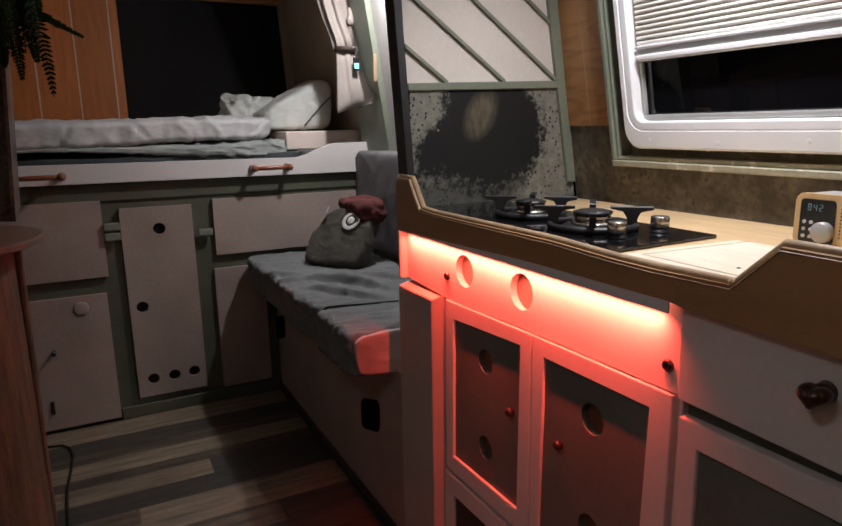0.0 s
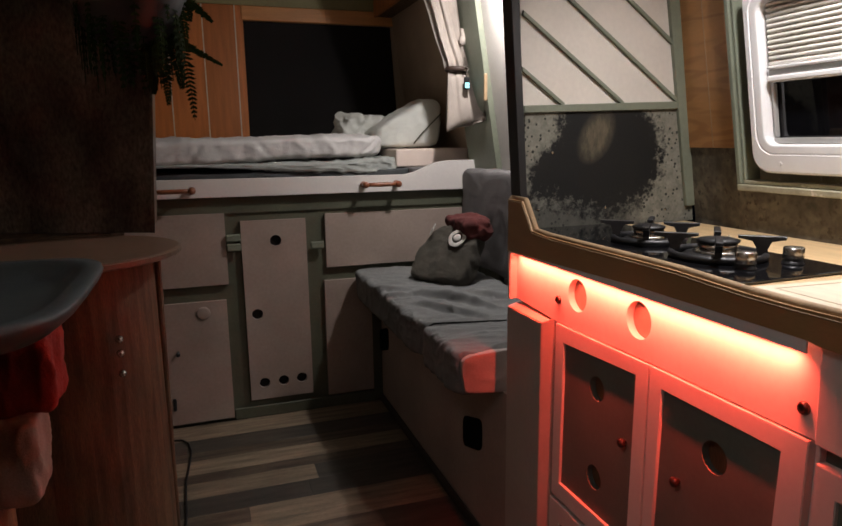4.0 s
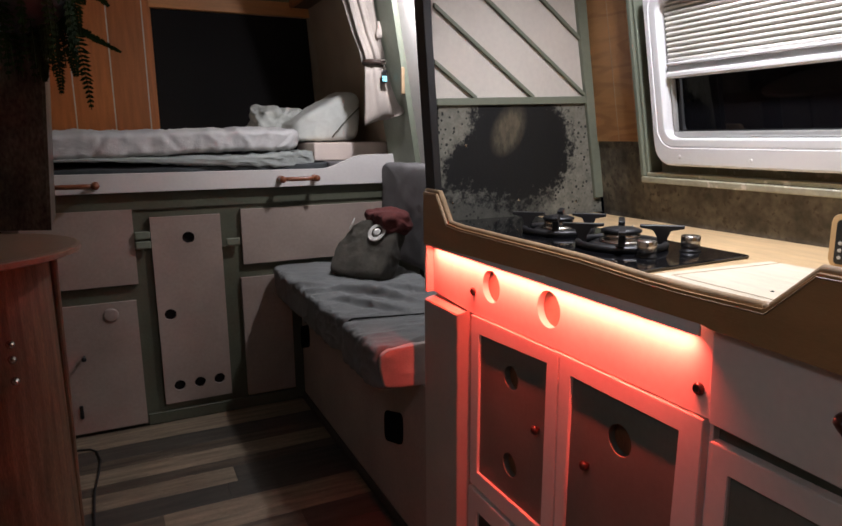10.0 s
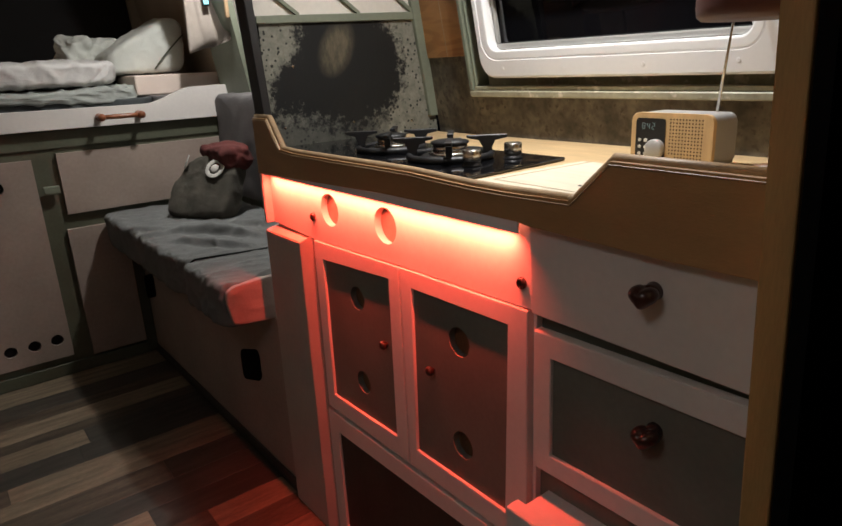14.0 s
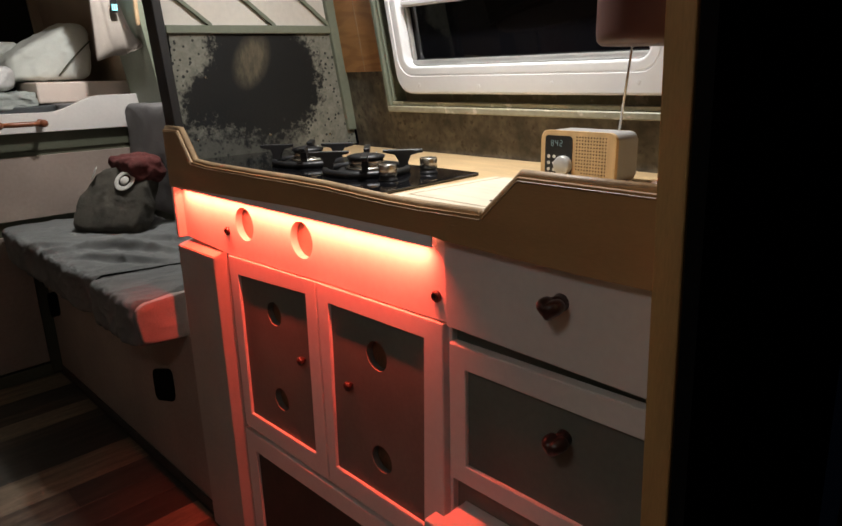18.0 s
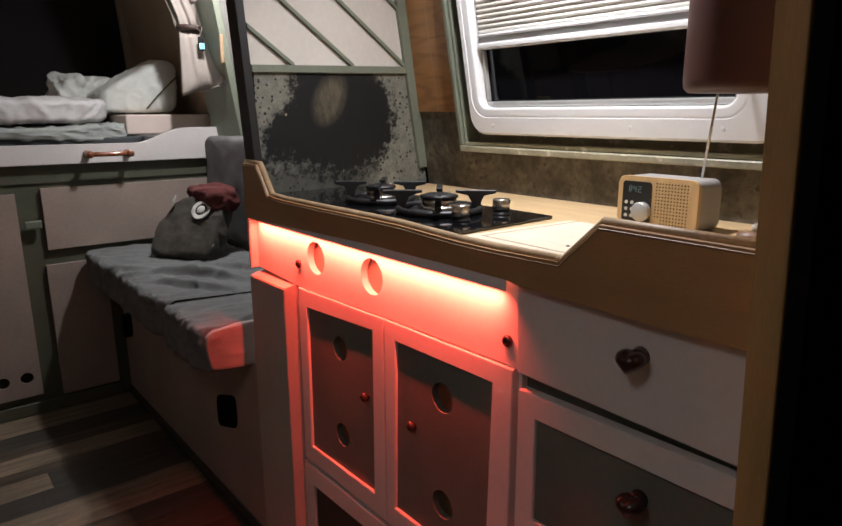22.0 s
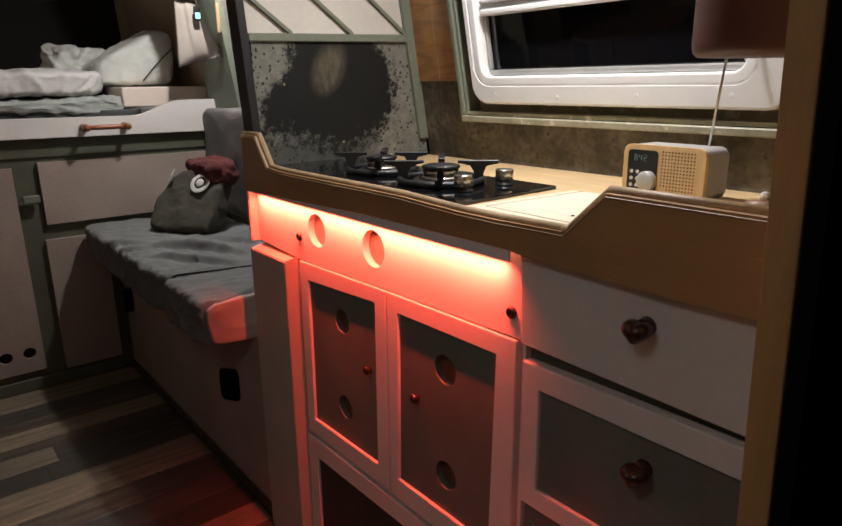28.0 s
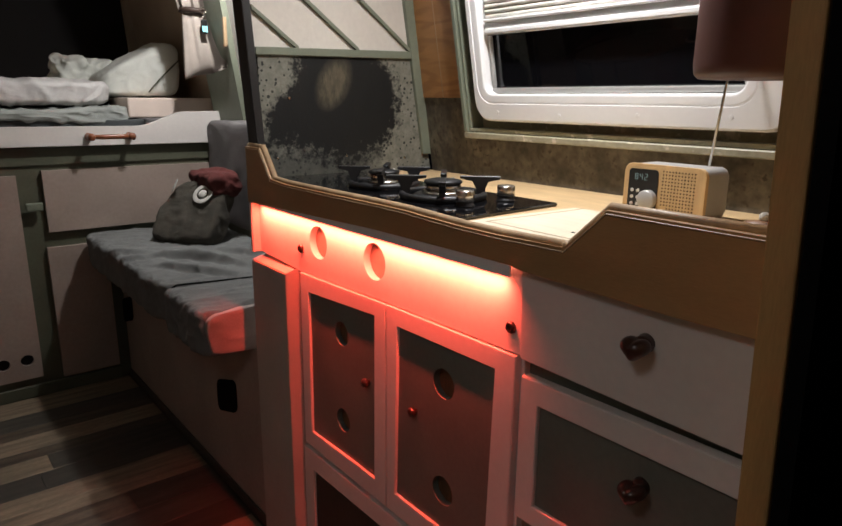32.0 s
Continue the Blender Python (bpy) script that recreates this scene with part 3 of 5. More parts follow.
kitchen = thing("kitchen_unit", (0.85, 0.78, 0), "white painted van kitchen unit with grey-green panels", "kitchen unit")
part("carcass", box(0.672, 1.09, 0.215, 1.295, 0.0, 0.868), PINKISH, kitchen)
bm = prism([(0.6190, 1.158), (0.6190, 1.3185), (0.672, 1.3185), (0.672, 1.1365), (0.640, 1.1365)], "z", 0.0, 0.7335)
for v in bm.verts:
    if v.co.x < 0.63 and v.co.z > 0.5:
        v.co.z = 0.7175
bmesh.ops.bevel(bm, geom=bm.edges[:], offset=0.0016, segments=2, affect="EDGES")
part("end_post", bm, ENDPAINT, kitchen, "boxed end post with a chamfered edge")
VX = 0.638
vent = part("vent_panel", holed("x", VX, VX + 0.014, 0.5225, 1.307, 0.7375, 0.8455, [(1.0545, 0.7985, 0.0325), (0.8675, 0.7985, 0.0325)], 40, [(0.5300, 0.7385), (0.829, 0.7355), (1.125, 0.7275), (1.307, 0.7365), (1.307, 0.8455), (1.0, 0.8535), (0.85, 0.8575), (0.60, 0.8600), (0.545, 0.8600), (0.5300, 0.8570)]), WHITE, kitchen, "white board with two round vent holes")
for y, z in ((1.0545, 0.7985), (0.8675, 0.7985)):
    part("vent_mesh", lathe([(0.032, 0.0), (0.032, 0.002)], (VX + 0.0165, y, z), (-1, 0, 0), 32), GREYPANE, vent)
for y, z in ((1.121, 0.7755), (0.5485, 0.7725)):
    part("screw_cap", lathe([(0.0085, 0), (0.0085, 0.003), (0.006, 0.006), (0.0045, 0.006), (0.0035, 0.0045)], (VX, y, z), (-1, 0, 0), 18), CAPWOOD, vent, "brown screw cap", True)
part("end_return", box(0.6195, 0.671, 1.3075, 1.3185, 0.735, 0.846, 0.002, 1), WHITE, kitchen, "white return board at the end")
part("upright", box(KX + 0.012, 0.671, 0.5290, 0.5355, 0.02, 0.7415, 0.001, 1), WHITE, kitchen)
part("plinth_rail", box(KX + 0.012, 0.671, 0.540, 1.134, 0.3350, 0.3460), GREYPANE, kitchen)

door = framed_front([(0.8316, 0.3446), (1.1271, 0.3446), (1.1250, 0.7255), (0.8316, 0.7326)], [(0.8681, 0.3856), (1.0967, 0.3821), (1.0927, 0.6906), (0.8640, 0.7038)], kitchen, GREYPANE, [(0.9804, 0.6348, 0.0238), (0.9804, 0.4549, 0.0238)])
knob_round((KX + 0.009, 0.889, 0.570), 0.0088, door)
door = framed_front([(0.5372, 0.3446), (0.8291, 0.3446), (0.8291, 0.7328), (0.5358, 0.7356)], [(0.5817, 0.3851), (0.8048, 0.3866), (0.7977, 0.7024), (0.5736, 0.7045)], kitchen, GREYPANE, [(0.6856, 0.6394, 0.0248), (0.6836, 0.4534, 0.0248)])
knob_round((KX + 0.009, 0.7535, 0.567), 0.0088, door)
# this flap's panel is dark brown, the doors above are grey-green
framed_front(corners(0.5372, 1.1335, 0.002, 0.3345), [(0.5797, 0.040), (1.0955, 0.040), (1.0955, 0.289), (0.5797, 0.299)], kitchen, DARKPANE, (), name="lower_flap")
# near-black block stands for the unlit space behind the flap
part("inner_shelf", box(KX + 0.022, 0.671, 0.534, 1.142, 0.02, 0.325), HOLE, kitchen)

drawer = part("drawer", prism([(0.2087, 0.7298), (0.5270, 0.7359), (0.5311, 0.8560), (0.3265, 0.8545), (0.2087, 0.8545)], "x", 0.632, 0.652, 0.0018), WHITE, kitchen, "plain white drawer front")
heart_knob((0.632, 0.3480, 0.8135), 0.0315, drawer)
drawer = framed_front([(0.2059, 0.5012), (0.5230, 0.5012), (0.5240, 0.7126), (0.2059, 0.7172)], [(0.2310, 0.5314), (0.4928, 0.5314), (0.4938, 0.6794), (0.2310, 0.6809)], kitchen, GREYPANE, (), 0.634, 0.648, "drawer")
heart_knob((0.640, 0.3400, 0.640), 0.0315, drawer)
drawer = framed_front(corners(0.2045, 0.523, 0.150, 0.459), corners(0.2385, 0.489, 0.184, 0.425), kitchen, GREYPANE, (), 0.578, 0.600, "drawer")
part("drawer_box", box(KX - 0.030, 0.671, 0.23, 0.512, 0.16, 0.4535), WHITE, drawer)
framed_front(corners(0.2045, 0.5225, 0.015, 0.140), corners(0.2325, 0.4915, 0.043, 0.112), kitchen, GREYPANE, (), name="drawer")
part("backing", box(KX + 0.022, 0.6715, 0.2045, 0.5280, 0.02, 0.846), GREYPANE, kitchen)

# fascia with raised ends, worktop, edge beads
FX, TOP = 0.618, 0.8935
BEAD = [(1.3185, 0.968), (1.252, 0.968), (1.205, 0.908), (1.145, 0.9045), (0.983, 0.9045), (0.851, 0.9052), (0.765, 0.9050), (0.690, 0.9020), (0.630, 0.9000), (0.563, 0.8997), (0.455, 0.9020), (0.402, 0.954), (0.2045, 0.953)]
outline = [(0.2045, 0.8555), (0.320, 0.8550), (0.520, 0.8600), (0.541, 0.8630), (0.600, 0.8630), (0.851, 0.8614), (1.10, 0.8535), (1.3185, 0.847)] + [(y, z - 0.0015) for y, z in BEAD]
worktop = thing("worktop", (0.85, 0.75, 0.86), "light wood laminate worktop with brown front board", "worktop")
part("fascia", prism(outline, "x", FX, FX + 0.019, 0.0008), BROWNLAM, worktop, "brown laminate front board with raised ends")
part("slab", box(FX + 0.019, 1.098, 0.2045, 1.300, 0.868, TOP, 0.001, 1), TOPWOOD, worktop)
part("edge_bead", tube([(FX + 0.0105, y, z) for y, z in BEAD], 0.0062, 10), EDGEWOOD, worktop, "worn wooden edge bead", True)
part("rounded_end", lathe([(0.004, -0.007), (0.0075, -0.004), (0.0075, 0.003), (0.003, 0.006)], (FX + 0.010, 0.457, 0.902), (0, 0, 1), 16), EDGEWOOD, worktop, "", True)
part("front_lip", tube([(FX - 0.0005, y, z - 0.006) for y, z in BEAD], 0.0011, 6), EDGEWOOD, worktop, "pale laminate edge line")

led = thing("led_strip", (0.62, 0.93, 0.845), "red light strip behind a pale grey profile", "light strip")
part("profile", prism([(0.539, 0.8468), (1.300, 0.8462), (1.300, 0.8470), (1.10, 0.8530), (0.851, 0.8608), (0.600, 0.8624), (0.541, 0.8624), (0.539, 0.8615)], "x", FX + 0.0004, FX + 0.0030), PLASTIC, led, "pale grey profile")
part("tape", box(0.6220, 0.6280, 0.545, 1.298, 0.8466, 0.8476), REDGLOW, led, "glowing red tape")

# cutting board laid into the worktop over the sink
board = thing("cutting_board", (0.75, 0.54, 0.90), "pale wood sink cover board with a routed groove", "board")
part("plate", prism([(0.655, 0.440), (0.890, 0.440), (0.884, 0.646), (0.660, 0.660)], "z", TOP, TOP + 0.0045, 0.001), BOARDWOOD, board)
# flat dark strip paints the shadow along the board's front edge
part("edge_shadow_gap", prism([(0.646, 0.470), (0.6545, 0.470), (0.6595, 0.660), (0.6575, 0.6605)], "z", TOP + 0.0001, TOP + 0.0008), STRAPGAP, board, "dark gap beside the board")
part("groove", prism([(0.677, 0.640), (0.884, 0.6275), (0.884, 0.6305), (0.677, 0.6425)], "z", TOP + 0.0046, TOP + 0.0048), FRIEZE, board, "shallow routed groove")
part("groove", prism([(0.674, 0.455), (0.6765, 0.455), (0.6795, 0.6395), (0.677, 0.6395)], "z", TOP + 0.0046, TOP + 0.0048), FRIEZE, board, "shallow routed groove")
part("screw", lathe([(0.0028, 0), (0.002, 0.0008)], (0.712, 0.515, TOP + 0.0045), (0, 0, 1), 10), HOLE, board)

# hob
hob = thing("gas_hob", (0.78, 0.93, 0.90), "black glass two-burner gas hob with steel knobs", "hob")
part("glass", prism([(0.649, 0.680), (0.893, 0.689), (0.893, 1.292), (0.649, 1.292)], "z", TOP + 0.0003, TOP + 0.0060, 0.0015), BLACKGLASS, hob, "glossy black glass plate")


def burner(x, y, r):
    g = TOP + 0.006
    b = part("burner", lathe([(r * 1.45, 0), (r * 1.5, 0.004), (r * 1.3, 0.008), (r * 1.15, 0.008)], (x, y, g), steps=32), IRON, hob, "black enamel burner dish", True)
    part("collar", lathe([(r * 1.02, 0), (r * 1.04, 0.003), (r * 0.98, 0.006)], (x, y, g + 0.007), steps=32), STEEL, b, "steel collar", True)
    part("ring", lathe([(r * 0.80, 0), (r * 0.86, 0.010), (r * 0.80, 0.014)], (x, y, g + 0.011), steps=32), STEEL, b, "steel burner ring", True)
    part("cap", lathe([(r * 0.70, 0), (r * 0.90, 0.002), (r * 0.92, 0.006), (r * 0.6, 0.009), (r * 0.1, 0.010)], (x, y, g + 0.024), steps=32), IRON, b, "", True)
    part("spark_pin", lathe([(0.0022, 0), (0.0022, 0.020), (0.001, 0.024)], (x + r * 1.1, y + r * 0.5, g + 0.008), steps=8), PATCHWHITE, b)
    ring = [(x + r * 1.95 * math.cos(a), y + r * 1.95 * math.sin(a), g + 0.006) for a in [2 * math.pi * k / 40 for k in range(41)]]
    part("pan_ring", tube(ring, 0.0062, 8, cap=False), IRON, b, "", True)
    for k in range(4):
        a = math.radians(48) + k * math.pi / 2
        c, s = math.cos(a), math.sin(a)
        bm = bmesh.new()
        w = 0.0055
        out = [(2.02, 0.002), (1.98, 0.018), (2.12, 0.030), (2.70, 0.0335), (2.72, 0.039), (0.80, 0.039), (0.80, 0.0345), (1.38, 0.031), (1.58, 0.018), (1.60, 0.002)]
        lo = [bm.verts.new((x + r * d * c - s * w, y + r * d * s + c * w, g + h)) for d, h in out]
        hi = [bm.verts.new((x + r * d * c + s * w, y + r * d * s - c * w, g + h)) for d, h in out]
        bm.faces.new(lo)
        bm.faces.new(hi[::-1])
        for i in range(len(out)):
            j = (i + 1) % len(out)
            bm.faces.new((lo[i], lo[j], hi[j], hi[i]))
        bmesh.ops.bevel(bm, geom=bm.edges[:], offset=0.0008, segments=1, affect="EDGES")
        part("pan_support", bm, IRON, b)


burner(0.780, 1.034, 0.0335)
burner(0.773, 0.848, 0.0370)
for x, y in ((0.738, 0.753), (0.837, 0.757)):
    k = part("knob", lathe([(0.0165, 0), (0.0165, 0.002), (0.0140, 0.003), (0.0140, 0.008)], (x, y, TOP + 0.006), steps=28), IRON, hob, "", True)
    part("cap", lathe([(0.0145, 0), (0.0152, 0.001), (0.0152, 0.017), (0.0140, 0.0185), (0.001, 0.0185)], (x, y, TOP + 0.014), steps=32), STEEL, k, "brushed steel knob", True)

# ---- splash partition between hob and bench ----
def lean_l(z):
    return 0.650 - 0.066 * (z - 0.96)


def lean_r(z):
    return 1.128 - 0.168 * (z - 0.93)


SY = 1.312
splash = thing("hob_partition", (0.86, SY, 0.90), "sage green framed partition with cream panels above a smoked plate", "partition")
part("plate", prism([(0.652, TOP), (1.127, TOP), (1.083, 1.170), (0.652, 1.160)], "y", SY - 0.004, SY + 0.004), SMOKED, splash, "blackened spotted metal plate")
part("cream_panel", prism([(0.645, 1.165), (1.055, 1.175), (0.98, 1.66), (0.625, 1.66)], "y", SY - 0.003, SY + 0.006), CREAM, splash, "cream painted panel")
part("backing", prism([(0.655, 0.902), (1.12, 0.902), (1.00, 1.66), (0.625, 1.66)], "y", SY + 0.007, SY + 0.018), OFFWHITE, splash)
part("rail", prism([(0.645, 1.1545), (1.066, 1.1645), (1.062, 1.1825), (0.645, 1.1705)], "y", SY - 0.012, SY + 0.006, 0.0015), GREEN, splash)
part("stile", prism([(lean_r(0.931) - 0.031, 0.931), (lean_r(0.931), 0.931), (lean_r(1.66), 1.66), (lean_r(1.66) - 0.036, 1.66)], "y", SY - 0.014, SY + 0.006, 0.0015), GREEN, splash)
part("edge_post", prism([(lean_l(0.902) - 0.016, 0.902), (lean_l(0.902) + 0.003, 0.902), (lean_l(1.66) + 0.003, 1.66), (lean_l(1.66) - 0.016, 1.66)], "y", SY - 0.022, SY + 0.022, 0.0015), POT, splash, "near-black edge strip")
part("top_cap", box(0.585, 1.01, SY - 0.016, SY + 0.02, 1.66, 1.68, 0.002, 1), GREEN, splash)
for z0 in (1.243, 1.359, 1.474, 1.590, 1.706, 1.822):
    slope = -0.715
    xa, xb = 0.641, min(1.06, 0.648 + (z0 - 1.170) / 0.742)
    if z0 > 1.66:
        xa = 0.648 + (z0 - 1.66) / 0.715
    za, zb = z0 + slope * (xa - 0.648), z0 + slope * (xb - 0.648)
    lim = lean_r(zb) - 0.034
    if xb > lim:
        xb = lim
        zb = z0 + slope * (xb - 0.648)
    if xb - xa > 0.03:
        part("batten", prism([(xa, za - 0.0045), (xb, zb - 0.0045), (xb, zb + 0.0045), (xa, za + 0.0045)], "y", SY - 0.011, SY - 0.003), GREEN, splash)
part("stile_edge", prism([(lean_r(0.931) + 0.0005, 0.931), (lean_r(0.931) + 0.005, 0.931), (lean_r(1.66) + 0.005, 1.66), (lean_r(1.66) + 0.0005, 1.66)], "y", SY - 0.008, SY + 0.004), CREAM, splash, "pale unpainted edge")
for x, z in ((0.689, 0.938), (0.868, 0.937), (0.722, 1.068), (1.041, 0.925)):
    part("screw", lathe([(0.003, 0), (0.003, 0.0015), (0.001, 0.002)], (x, SY - 0.004, z), (0, -1, 0), 10), STEEL, splash)

# ---- window over the worktop ----
LEANM = Matrix(((1, 0, -0.155, 0), (0, 1, 0.04, 0), (0, 0, 1, 0), (0, 0, 0, 1)))


def on_wall(bm):
    """Shear a piece drawn about x = 0 onto the leaning wall."""
    bm.transform(Matrix.Translation((1.236, -0.0424, 0)) @ LEANM)
    return bm


def rounded(y0, y1, z0, z1, r, n=6):
    pts = []
    for cy, cz, a0 in ((y1 - r, z0 + r, -90), (y1 - r, z1 - r, 0), (y0 + r, z1 - r, 90), (y0 + r, z0 + r, 180)):
        for k in range(n + 1):
            a = radians(a0 + 90 * k / n)
            pts.append((cy + r * math.cos(a), cz + r * math.sin(a)))
    return pts


def ring_piece(rings, name, mat, parent, label="", smooth=False):
    """A rounded rectangular ring swept through (y0, y1, z0, z1, radius, x) outlines, closed back to the first."""
    bm = bmesh.new()
    loops = [[bm.verts.new((x, y, z)) for y, z in rounded(y0, y1, z0, z1, r)] for y0, y1, z0, z1, r, x in rings]
    for a, b in zip(loops, loops[1:] + loops[:1]):
        for k in range(len(a)):
            j = (k + 1) % len(a)
            bm.faces.new((a[k], a[j], b[j], b[k]))
    return part(name, on_wall(bm), mat, parent, label, smooth)


win = thing("window_1", (1.07, 0.75, 1.0), "white plastic van window with a half-drawn pleated blind", "window", kind="structure")
PY0, PY1, PZ0, PZ1 = 0.396, 1.0645, 1.0235, 1.398
GY0, GY1, GZ0, GZ1 = 0.469, 1.0290, 1.081, 1.352
ring_piece([(PY0, PY1, PZ0, PZ1, 0.042, 0.0), (PY0, PY1, PZ0, PZ1, 0.042, -0.018), (PY0 + 0.004, PY1 - 0.004, PZ0 + 0.004, PZ1 - 0.004, 0.039, -0.022),
            (GY0 - 0.0215, GY1 + 0.0215, GZ0 - 0.0215, GZ1 + 0.0215, 0.04, -0.022), (GY0 - 0.0205, GY1 + 0.0205, GZ0 - 0.0205, GZ1 + 0.0205, 0.039, -0.0195), (GY0 - 0.019, GY1 + 0.019, GZ0 - 0.019, GZ1 + 0.019, 0.038, -0.0195), (GY0 - 0.018, GY1 + 0.018, GZ0 - 0.018, GZ1 + 0.018, 0.037, -0.0205), (GY0 - 0.0165, GY1 + 0.0165, GZ0 - 0.0165, GZ1 + 0.0165, 0.036, -0.0208), (GY0 - 0.005, GY1 + 0.005, GZ0 - 0.005, GZ1 + 0.005, 0.027, -0.0205), (GY0 - 0.0025, GY1 + 0.0025, GZ0 - 0.0025, GZ1 + 0.0025, 0.025, -0.0195), (GY0 - 0.0012, GY1 + 0.0012, GZ0 - 0.0012, GZ1 + 0.0012, 0.024, -0.0165), (GY0 - 0.0, GY1 + 0.0, GZ0 - 0.0, GZ1 + 0.0, 0.022, -0.013), (GY0 - 0.0, GY1 + 0.0, GZ0 - 0.0, GZ1 + 0.0, 0.022, 0.008)], "inner_frame", PLASTIC, win, "white moulded plastic frame")
ring_piece([(GY0, GY1, GZ0, GZ1, 0.02, 0.004), (GY0 + 0.004, GY1 - 0.004, GZ0 + 0.004, GZ1 - 0.004, 0.018, 0.005), (GY0 + 0.004, GY1 - 0.004, GZ0 + 0.004, GZ1 - 0.004, 0.018, 0.012), (GY0, GY1, GZ0, GZ1, 0.02, 0.014)], "glass_seal", SILVER, win, "grey seal")
part("pane", on_wall(box(0.0105, 0.0145, GY0, GY1, GZ0, GZ1)), NIGHT, win, "dark night-time pane")
part("outer_lining", on_wall(box(0.028, 0.034, WY0, WY1, WZ0, WZ1)), SILLGREEN, win)
for y, z in ((0.994, 1.043), (0.8275, 1.039), (0.655, 1.044), (0.489, 1.045), (PY1 - 0.012, 1.0925), (PY1 - 0.012, 1.213), (PY1 - 0.012, 1.336)):
    part("screw_cover", on_wall(lathe([(0.0038, 0), (0.0038, 0.0014), (0.0030, 0.0018), (0.001, 0.0018)], (-0.021, y, z), (-1, 0, 0), 16)), PLASTIC, win)
# green box frame round the plastic one
for name, y0, y1, z0, z1 in (("sill", WY0 - 0.02, WY1 + 0.007, 0.983, 0.9965), ("head", WY0 - 0.02, WY1 + 0.007, WZ1 - 0.004, WZ1 + 0.014), ("jamb", WY1 - 0.005, WY1 + 0.007, 0.997, WZ1 - 0.0045), ("jamb", WY0 - 0.02, WY0 - 0.004, 0.997, WZ1 - 0.004)):
    part(name, on_wall(box(-0.020, 0.0, y0, y1, z0, z1, 0.002, 1)), SILLGREEN if name == "sill" else GREEN, win, "sage green painted trim")
for name, y0, y1, z0, z1 in (("inner_sill", WY0 - 0.003, WY1 - 0.006, 0.998, 1.006), ("inner_jamb", WY1 - 0.012, WY1 - 0.006, 1.0065, WZ1 - 0.005)):
    part(name, on_wall(box(-0.014, 0.028, y0, y1, z0, z1, 0.001, 1)), SILLGREEN if name == "inner_sill" else GREEN, win)
part("blind_bar", on_wall(box(-0.013, 0.006, GY0 + 0.006, GY1 - 0.006, 1.2015, 1.2135, 0.003, 2)), PLASTIC, win, "white blind bottom bar")
part("blind_grip", on_wall(box(-0.006, 0.006, GY0 + 0.006, GY1 - 0.006, 1.2140, 1.2255)), SILVER, win, "grey grip groove")
part("blind_bar", on_wall(box(-0.011, 0.006, GY0 + 0.006, GY1 - 0.006, 1.226, 1.232, 0.002, 2)), PLASTIC, win)
pleats, steps = 12, 6
bm = bmesh.new()
rows = []
for k in range(pleats * steps + 1):
    z = 1.232 + k * (GZ1 - 1.232) / (pleats * steps)
    x = 0.001 - 0.0062 * math.sin(math.pi * (k % steps) / steps) ** 0.6
    rows.append([bm.verts.new((x, y, z)) for y in (GY0 + 0.006, GY1 - 0.006)])
for r0, r1 in zip(rows, rows[1:]):
    bm.faces.new((r0[0], r0[1], r1[1], r1[0]))
part("pleated_blind", on_wall(bm), BLIND, win, "cream pleated blind")
part("glass_rail", on_wall(box(-0.002, 0.012, GY0 + 0.004, GY1 - 0.004, GZ0 + 0.001, GZ0 + 0.013, 0.003, 2)), SILVER, win, "grey aluminium rail")
for y in (GY0 + 0.003, GY1 - 0.011):
    part("side_rail", on_wall(box(0.0, 0.010, y, y + 0.008, GZ0 + 0.0135, 1.200, 0.002, 1)), SILVER, win, "grey aluminium rail")

# ---- partition at the near end, radio, hanging pot ----
bm = box(0.545, 1.09, 0.1860, 0.211, 0.0, ZC, 0.002, 2)
for v in bm.verts:
    v.co.y += 0.034 * (v.co.z - 1.1)
structure("wall_partition", bm, POSTWOOD, "brown laminate partition at the end of the kitchen", "wall")
# added sheet: its black stands for the shade on the partition's cab side
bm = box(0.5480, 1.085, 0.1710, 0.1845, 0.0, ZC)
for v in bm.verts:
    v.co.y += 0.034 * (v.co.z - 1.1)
structure("wall_partition_lining", bm, SHADEBLACK, "black cloth lining on the cab side of the partition", "wall")

radio = thing("radio", (0.97, 0.525, TOP), "small bamboo-fronted table radio with a silver dial", "radio")
RM = Matrix.Translation((0.937, 0.5255, TOP + 0.0005)) @ Matrix.Rotation(radians(-2), 4, "Z")


def on_radio(bm):
    bm.transform(RM)
    return bm


part("case", on_radio(prism(rounded(-0.068, 0.068, 0.0, 0.078, 0.012), "x", 0.0085, 0.066, 0.002)), GREYCASE, radio, "grey plastic case")
part("front", on_radio(prism(rounded(-0.069, 0.069, 0.0, 0.079, 0.012), "x", 0.0, 0.008, 0.001)), BAMBOO, radio, "bamboo front plate")
panel = part("panel", on_radio(prism(rounded(0.008, 0.060, 0.006, 0.071, 0.006), "x", -0.0012, 0.0005)), BLACKPLASTIC, radio, "glossy black control panel")
part("dial", on_radio(lathe([(0.0145, 0), (0.0150, 0.001), (0.0150, 0.010), (0.0138, 0.0115), (0.001, 0.0115)], (-0.0012, 0.021, 0.025), (-1, 0, 0), 28)), SILVER, panel, "silver tuning dial", True)
for i in range(3):
    for j in range(2):
        part("button", on_radio(lathe([(0.0028, 0), (0.0026, 0.0015)], (-0.0012, 0.052 - 0.0105 * j, 0.037 - 0.0105 * i), (-1, 0, 0), 12)), PATCHWHITE, panel)
segs = {"8": "abcdefg", "4": "bcfg", "2": "abged"}
